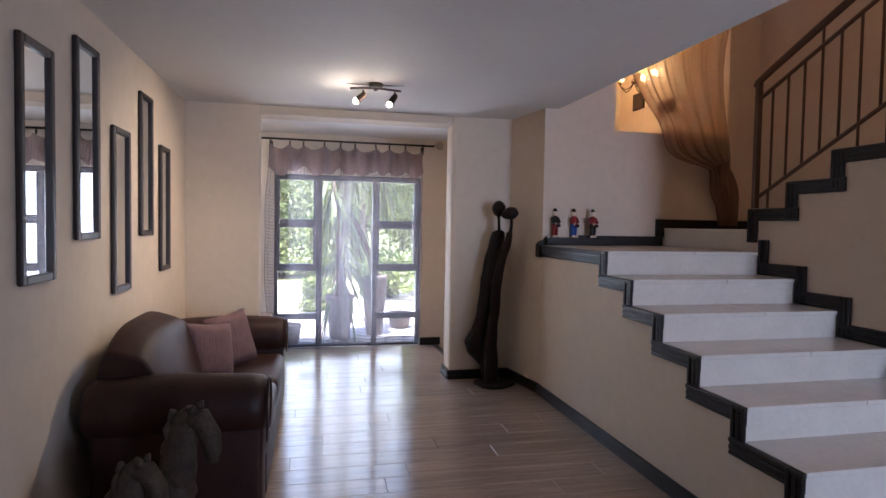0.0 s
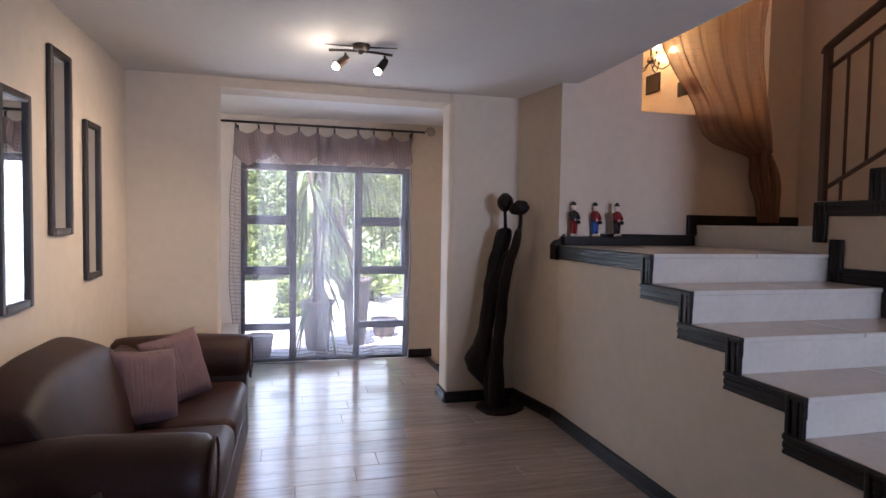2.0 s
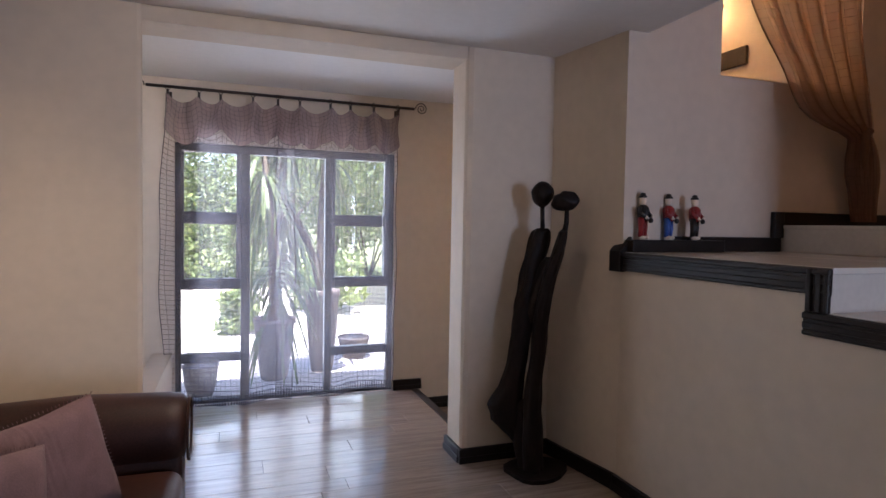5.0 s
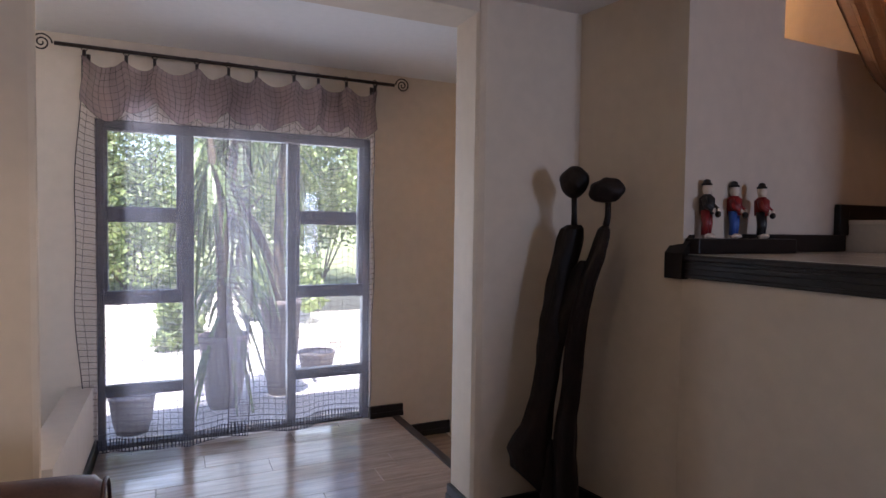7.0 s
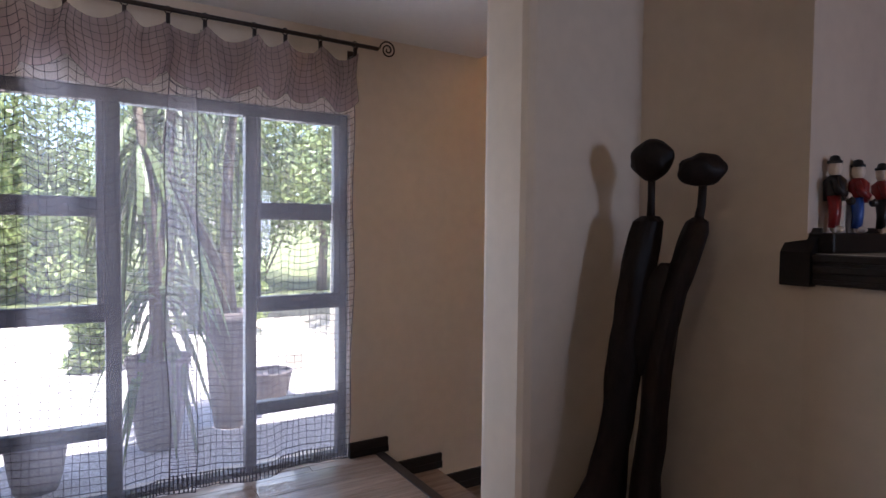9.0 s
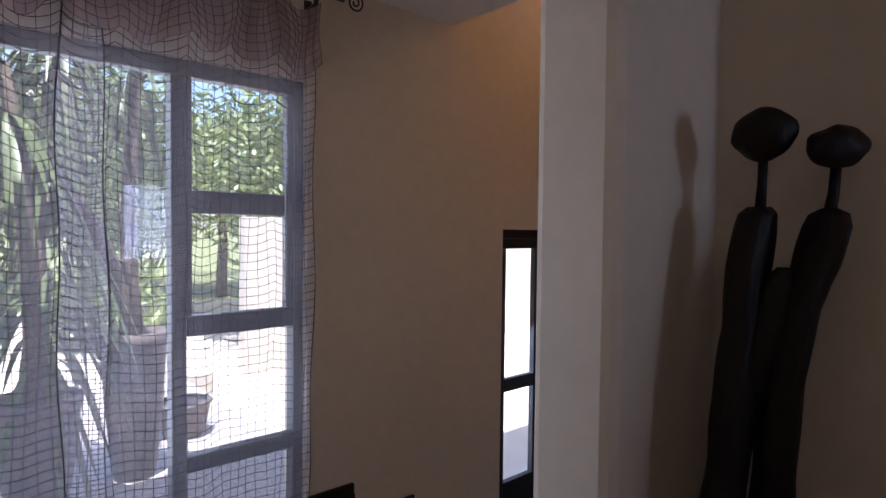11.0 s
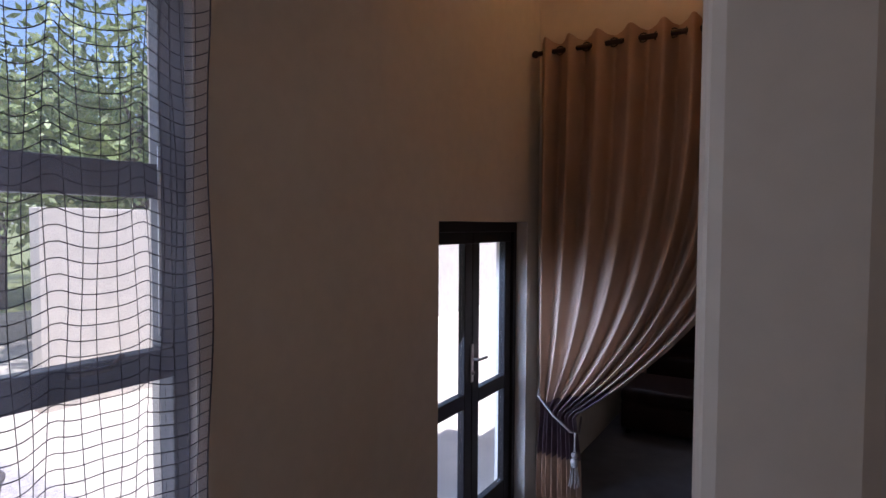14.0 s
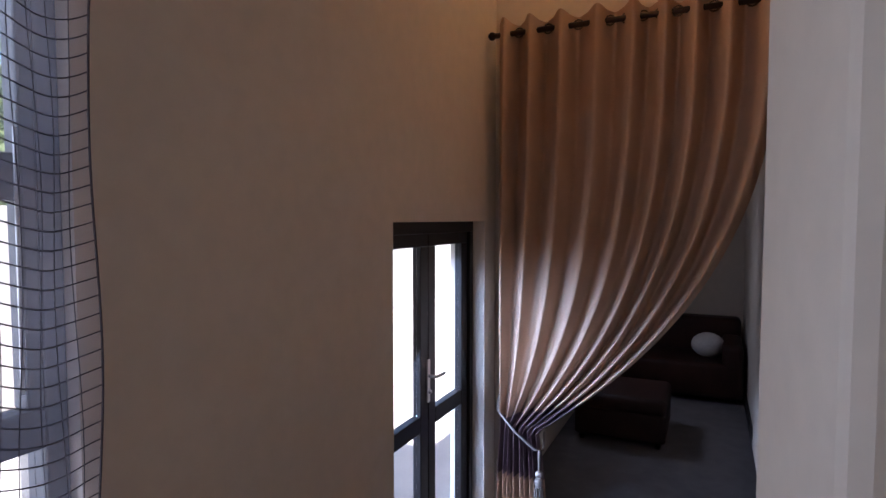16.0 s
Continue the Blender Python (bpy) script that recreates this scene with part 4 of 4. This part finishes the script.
for k in range(1, 20):
    y = 3.92 - 0.135 * k
    bm = B()
    tube(bm, [(RX, y, foot(y)), (RX, y, hand(y) - (0.14 if k % 4 else 0.0))], 0.009, 8)
    part("baluster", bm, RAILWOOD, rail)
for k in range(4):
    y = 3.8 - 0.69 * k
    bm = B()
    tube(bm, [(RX, y, 1.618 + 0.174 * (2 * k)), (RX, y, foot(y))], 0.009, 8)
    part("baluster", bm, RAILWOOD, rail)

# ---- gathered curtain at the high opening ----
drape = thing("stair_curtain", "sheer brown net curtain gathered and tied at the high stair opening", "curtain")


def stair_cloth(u, v):
    """u from the free inner edge to the outer edge, v from the rail down to the tie and its tail."""
    z = 3.95 + (1.50 - 3.95) * v
    tie = 2.05
    if z > tie:
        s = (3.95 - z) / (3.95 - tie)
        left = 4.46 + (5.44 - 4.46) * s ** 3.6
        right = 5.54 + 0.03 * math.sin(s * 9)
        belly = 0.25 * math.exp(-((z - 2.20) / 0.16) ** 2) * (1 - u) ** 1.3
    else:
        s = (tie - z) / (tie - 1.5)
        left = 5.42 - 0.05 * math.sin(min(1, s * 1.5) * math.pi) + 0.09 * s * s
        right = 5.54 + 0.15 * math.sin(min(1.0, s * 1.7) * math.pi / 2)
        belly = 0.25 * math.exp(-((z - 2.20) / 0.16) ** 2) * (1 - u) ** 1.3
    x = left + (right - left) * u - belly
    w = right - left
    gather = 0.028 * math.sin(u * 31 + 1.5 * math.sin(3 * v)) * min(1, 0.35 + w) + 0.012 * math.sin(u * 67 + 4 * v)
    y = 4.975 + gather - 0.05 * math.exp(-((z - tie) / 0.25) ** 2) - 0.35 * belly
    return Vector((x, min(y, 5.035), z - 0.35 * belly))


bm = B()
grid(bm, 60, 50, stair_cloth)
part("voile", bm, SHEER3, drape, "brown organza")
bm = B()
for k in range(27):
    tube(bm, [stair_cloth(k / 26, j / 50) + Vector((0, -0.003, 0)) for j in range(51)], 0.0012 if k else 0.006, 3, cap=False)
for j in range(1, 52):
    tube(bm, [stair_cloth(k / 50, j / 52) + Vector((0, -0.003, 0)) for k in range(51)], 0.0013, 3, cap=False)
part("net_threads", bm, THREAD2, drape)
bm = B()
tube(bm, [(5.40, 4.98, 2.06), (5.44, 4.90, 2.03), (5.52, 4.90, 2.06), (5.56, 5.03, 2.12)], 0.02, 8)
tube(bm, [(5.46, 4.89, 2.05), (5.45, 4.885, 1.93), (5.46, 4.89, 1.82)], [0.03, 0.026, 0.01], 8)
part("tie_back", bm, THREAD2, drape, "dark brown tie-back")
bm = B()
tube(bm, [(4.3, 5.0, 3.96), (5.8, 5.0, 3.96)], 0.014, 8)
solid("stair_curtain_rod", bm, IRON, "dark metal rod above the high opening", "curtain rod")

# ---- chandelier over the lower landing ----
ch = thing("chandelier", "small lit chandelier with upturned glass shades", "chandelier", (5.45, 6.44, 0.05))
bm = B()
tube(bm, [(0, 0, 4.6), (0, 0, 3.15)], 0.008, 8)
ball(bm, (0, 0, 3.12), 0.04)
part("stem", bm, BRONZE, ch)
SHADE = plain("frosted_shade", (0.9, 0.75, 0.5), kind="sheer", strength=0.5)
for k in range(5):
    a = k * 2 * math.pi / 5 + 0.6
    c, s = math.cos(a), math.sin(a)
    bm = B()
    tube(bm, [(c * r, s * r, 3.12 - 0.10 * math.sin(r * 14)) for r in (0.02, 0.07, 0.12, 0.17, 0.22)], 0.006, 6)
    tube(bm, [(c * 0.22, s * 0.22, 3.125), (c * 0.22, s * 0.22, 3.17)], 0.012, 8)
    arm = part("arm", bm, BRONZE, ch)
    bm = B()
    tube(bm, [(c * 0.22, s * 0.22, 3.15 + z) for z in (0, 0.03, 0.08, 0.12)], [0.02, 0.045, 0.055, 0.07], 14, cap=False)
    part("shade", bm, SHADE, arm).visible_shadow = False
    bm = B()
    ball(bm, (c * 0.22, s * 0.22, 3.21), 0.025)
    part("bulb", bm, BULB2, arm).visible_shadow = False
lamp("chandelier_light", "POINT", Matrix.Translation((5.25, 6.44, 3.3)), 3.6, WARM, shadow_soft_size=0.15)
# unseen warm light added for the orange glow in the upper stairwell
lamp("upper_stair_lamp", "POINT", Matrix.Translation((5.2, 1.6, 4.3)), 3.2, WARM, shadow_soft_size=0.2)
# wall recesses seen through the high opening, stood in for by dark raised blocks
for y0, y1, z0, z1 in ((6.62, 6.86, 2.92, 3.12), (6.02, 6.30, 2.78, 2.93)):
    bm = B()
    box(bm, 5.675, y0, z0, 5.7, y1, z1, bevel=0.004)
    solid("wall_plaque", bm, FRAME, "small dark block standing for a recess in the upper wall", "plaque", group="plaques on the upper wall")

# ---- tied-back curtain at the far room ----
tc = thing("tied_curtain", "taupe eyelet curtain with plum band, tied back by tasselled rope", "curtain")
CX = 5.56
CY0, CY1 = 7.13, 5.70
TOP_Z, TIE_Z, HEM_Z = 2.495, 0.15, -0.54
FOLDS = 8.5


def heavy(u, v):
    """u from the wall side to the free edge, v from the heading to the hem; each fold falls straight before it sweeps to the tie."""
    z = TOP_Z + (HEM_Z - TOP_Z) * v
    at_top = CY0 + (CY1 - CY0) * u
    at_tie = 7.105 + (6.87 - 7.105) * u
    if z > TIE_Z:
        s = (TOP_Z - z) / (TOP_Z - TIE_Z)
        y = at_top + (at_tie - at_top) * s ** (2.75 + 1.6 * (1 - u))
        w = 1 - 0.62 * s ** 3
    else:
        s = (TIE_Z - z) / (TIE_Z - HEM_Z)
        flare = math.sin(min(1, s * 1.6) * math.pi / 2)
        y = at_tie + (0.015 - 0.05 * u) * flare
        w = 0.38 + 0.3 * flare
    phase = u * 2 * math.pi * FOLDS + 0.9 * math.sin(u * 9.0) + 0.5 * v
    ridge = math.sin(phase)
    x = CX - 0.058 * w * (ridge - 0.22 * math.sin(2 * phase + 2.2 * v)) + 0.010 * math.sin(u * 83 + 5 * v) * v
    x -= 0.05 * math.sin(math.pi * v) * u
    scallop = 0.020 * max(0.0, ridge) * max(0.0, 1 - v / 0.03)
    return Vector((x, y, z + scallop))


bm = B()
fs = grid(bm, 260, 90, heavy)
for f in fs:
    zc = f.calc_center_median().z
    rise = 0.16 * max(0.0, (7.10 - f.calc_center_median().y) / 0.5)
    f.material_index = 1 if -0.12 < zc < 0.20 + rise else 0
part("cloth", bm, [CURTAIN, CURTAIN_BAND], tc)
bm = B()
for k in range(17):
    u = (k + 0.4) / 17.0
    p = heavy(u, 0.022)
    tube(bm, [(CX + 0.0 + 0.0, p.y + 0.026 * math.cos(a * math.pi / 6), 2.435 + 0.026 * math.sin(a * math.pi / 6)) for a in range(13)], 0.005, 6)
part("eyelet_rings", bm, BRONZE, tc, "dark metal eyelet rings")
bm = B()
tube(bm, [(5.64, 7.15, 0.30), (5.53, 7.12, 0.24), (5.49, 7.0, 0.14), (5.48, 6.88, 0.06), (5.52, 6.84, 0.05), (5.62, 6.86, 0.12)], 0.007, 8)
part("tie_rope", bm, ROPE, tc, "twisted silvery rope")
bm = B()
tube(bm, [(5.475, 6.85, 0.06), (5.47, 6.85, -0.06)], 0.007, 6)
ball(bm, (5.47, 6.85, -0.075), 0.022)
ball(bm, (5.47, 6.85, -0.12), 0.026, 1, 1, 1.3)
for k in range(26):
    a = k * 0.7
    tube(bm, [(5.47 + 0.018 * math.cos(a), 6.85 + 0.018 * math.sin(a), -0.14), (5.47 + 0.034 * math.cos(a), 6.85 + 0.034 * math.sin(a), -0.27)], 0.003, 4)
part("tassel", bm, ROPE, tc, "pale rope tassel")
bm = B()
tube(bm, [(CX, 7.17, 2.435), (CX, 5.55, 2.435)], 0.016, 10)
ball(bm, (CX, 7.175, 2.435), 0.024)
solid("heavy_curtain_rod", bm, IRON, "dark round curtain pole at the opening", "curtain rod")

# ---- far room furniture ----
def couch(at, w, d, label, turn=0):
    t = thing("couch", label, "couch", at)
    t.rotation_euler = (0, 0, radians(turn))
    bm = B()
    rounded(bm, 0, 0, 0.05, d, w, 0.42, 0.05)
    part("base", bm, LEATHER, t)
    bm = B()
    rounded(bm, d - 0.25, 0, 0.3, d, w, 0.8, 0.06)
    part("backrest", bm, LEATHER, t)
    for y in (0, w - 0.2):
        bm = B()
        rounded(bm, 0, y, 0.3, d, y + 0.2, 0.62, 0.06)
        part("armrest", bm, LEATHER, t)


couch((8.9, 5.66, -0.55), 1.5, 0.95, "dark brown leather couch in the dim far room")
bm = B()
ball(bm, (9.25, 6.0, 0.0), 0.17, 0.7, 1.0, 0.8)
solid("white_cushion", bm, CLOTHWHITE, "plump offwhite cushion on the far couch", "cushion")
ott = thing("ottoman", "dark brown leather ottoman on grey carpet", "ottoman", (7.35, 6.3, -0.55))
bm = B()
rounded(bm, 0, 0, 0.05, 0.7, 0.75, 0.30, 0.03)
part("base", bm, LEATHER, ott)
bm = B()
rounded(bm, -0.01, -0.01, 0.27, 0.71, 0.76, 0.42, 0.06)
part("cushion", bm, LEATHER, ott)
for x, y in ((0.06, 0.06), (0.64, 0.06), (0.06, 0.69), (0.64, 0.69)):
    bm = B()
    tube(bm, [(x, y, 0.0), (x, y, 0.07)], [0.02, 0.028], 10)
    part("foot", bm, DARK, ott)
skirting("baseboard_far_room", 5.95, 5.62, 10.2, 5.645, -0.55)

# ---- three painted figurines on the landing ledge ----
def figurine(at, coat, legs, turn, label):
    bm = B()
    start = 0

    def paint(index):
        nonlocal start
        bm.faces.ensure_lookup_table()
        for f in bm.faces[start:]:
            f.material_index = index
            f.smooth = True
        start = len(bm.faces)
    for s in (-1, 1):
        tube(bm, [(0.022 * s, -0.012, 0.012), (0.022 * s, 0.0, 0.012)], [0.016, 0.016], 8)
        ball(bm, (0.022 * s, -0.014, 0.012), 0.016, 0.9, 1.5, 0.7, 8)
    paint(0)
    for s in (-1, 1):
        tube(bm, [(0.022 * s, 0, 0.015), (0.022 * s, -0.004, 0.06), (0.019 * s, 0, 0.115)], [0.017, 0.019, 0.023], 10)
    paint(2)
    tube(bm, [(0, 0, 0.10), (0, 0, 0.13), (0, 0, 0.165), (0, 0, 0.182)], [0.036, 0.038, 0.040, 0.018], 12, flat=(1, 0.75))
    for s in (-1, 1):
        tube(bm, [(0.040 * s, 0, 0.165), (0.052 * s, -0.012, 0.135), (0.036 * s, -0.042, 0.118)], [0.015, 0.014, 0.011], 8)
    paint(1)
    ball(bm, (0, 0, 0.205), 0.026, 0.95, 0.95, 1.1, 12)
    for s in (-1, 1):
        ball(bm, (0.034 * s, -0.046, 0.116), 0.010, seg=8)
    paint(0)
    tube(bm, [(0, 0.002, 0.218), (0, 0.002, 0.226), (0, 0.002, 0.228), (0, 0.002, 0.24), (0, 0.002, 0.244)], [0.026, 0.027, 0.020, 0.016, 0.006], 12)
    ball(bm, (0.01, -0.052, 0.10), 0.02, 1.0, 0.8, 0.7, 8)
    paint(3)
    for v in bm.verts:
        v.co = Euler((0, 0, radians(turn))).to_matrix() @ Vector((v.co.x * 0.78, v.co.y * 0.85, v.co.z * 1.04)) + Vector(at)
    solid("figurine", bm, [SKIN, coat, legs, BLACK], label, "figurine", group="figurines on the ledge")


figurine((3.865, 4.955, 1.372), BLACK, RED, 20, "small glossy painted figurine, black jacket and red trousers")
figurine((4.045, 4.965, 1.372), RED, BLUE, 20, "small glossy painted figurine, red jacket and blue trousers")
figurine((4.225, 4.965, 1.372), RED, BLACK, 20, "small glossy painted figurine, red jacket and black trousers")
bm = B()
box(bm, 3.775, 4.91, 1.3065, 4.40, 5.018, 1.372, bevel=0.006)
part("ledge_board", bm, DARK, stairs)


# ---- carved horses in front of the sofa ----
def horse(at, h, turn, label):
    bm = B()
    k = h
    for x, y in ((0.10, 0.05), (0.10, -0.05), (-0.16, 0.05), (-0.16, -0.05)):
        tube(bm, [(x, y, 0), (x, y, 0.04), (x, y, 0.22), (x * 0.95, y * 0.9, 0.42)], [0.035, 0.026, 0.03, 0.06], 8)
    tube(bm, [(-0.24, 0, 0.48), (-0.18, 0, 0.50), (-0.02, 0, 0.47), (0.10, 0, 0.50), (0.16, 0, 0.52)], [0.05, 0.105, 0.10, 0.11, 0.06], 12)
    tube(bm, [(0.05, 0, 0.48), (0.09, 0, 0.64), (0.11, 0, 0.80), (0.14, 0, 0.90), (0.18, 0, 0.955)], [0.12, 0.10, 0.085, 0.075, 0.05], 14, flat=(0.75, 1))
    tube(bm, [(0.13, 0, 0.90), (0.21, 0, 0.91), (0.27, 0, 0.82), (0.285, 0, 0.73), (0.28, 0, 0.67)], [0.05, 0.066, 0.056, 0.044, 0.03], 12)
    for s in (-1, 1):
        tube(bm, [(0.19, 0.04 * s, 0.95), (0.19, 0.05 * s, 0.975), (0.20, 0.052 * s, 0.995)], [0.022, 0.02, 0.006], 6)
        tube(bm, [(0.245 + 0.012 * math.cos(a), 0.066 * s, 0.865 + 0.012 * math.sin(a)) for a in [j * math.pi / 4 for j in range(9)]], 0.004, 5)
    for j in range(12):
        s = j / 11
        p = Vector((0.06 - 0.06 * s, 0, 0.95 - 0.36 * s))
        tube(bm, [p, p + Vector((-0.015, 0.03 * math.sin(j * 2), -0.04)), p + Vector((0.0, 0.045 * math.sin(j * 2), -0.09))], [0.024, 0.02, 0.012], 6)
    tube(bm, [(-0.24, 0, 0.52), (-0.30, 0, 0.44), (-0.31, 0, 0.25)], [0.03, 0.04, 0.012], 8)
    m = Euler((0, 0, radians(turn))).to_matrix()
    for v in bm.verts:
        v.co = m @ (v.co * k) + Vector(at)
        v.co += Vector((noise.noise(v.co * 30), noise.noise(v.co * 30 + Vector((5, 0, 0))), noise.noise(v.co * 30 + Vector((0, 5, 0))))) * 0.005
    solid("carved_horse", bm, CARVE, label, "statue", group="carved horses")


horse((1.24, 2.74, 0.0), 0.73, -15, "large weathered carved wooden horse beside the sofa arm")
horse((1.13, 2.48, 0.0), 0.62, -15, "small weathered carved wooden horse beside the larger one")
horse((1.06, 2.30, 0.0), 0.55, -15, "small weathered carved wooden horse beside the larger one")

# ---- floor planks ----
PW = 0.192
plank_mesh = {}


def plank(x0, x1, y0, y1):
    key = (round(x1 - x0, 3), round(y1 - y0, 3))
    if key not in plank_mesh:
        bm = B()
        box(bm, 0.0008, 0.0008, -0.012, key[0] - 0.0008, key[1] - 0.0008, 0, bevel=0.0015, seg=1)
        plank_mesh[key] = mesh("plank", bm, PLANK)
    ob = new("plank", plank_mesh[key])
    ob.location = (x0, y0, 0)
    ob.parent = floor


y, k = -3.2, 0
while y < 7.2:
    y1 = min(y + PW, 7.2)
    if y < 5.58 < y1:
        y1 = 5.58
    xa, xb = (0.745, STAIR_X if y > 1.45 else 5.95) if y1 <= 5.5801 else ((1.355, FLOOR_EDGE - 0.046) if y >= 5.57 else (0.745, STAIR_X))
    x = xa
    cut = xa + (0.35, 0.95, 0.6, 1.15, 0.2)[k % 5]
    while x < xb - 0.01:
        x1 = min(cut, xb)
        if xb - x1 < 0.12:
            x1 = xb
        plank(x, x1, y, y1)
        x, cut = x1, x1 + 1.29
    y, k = y1, k + 1
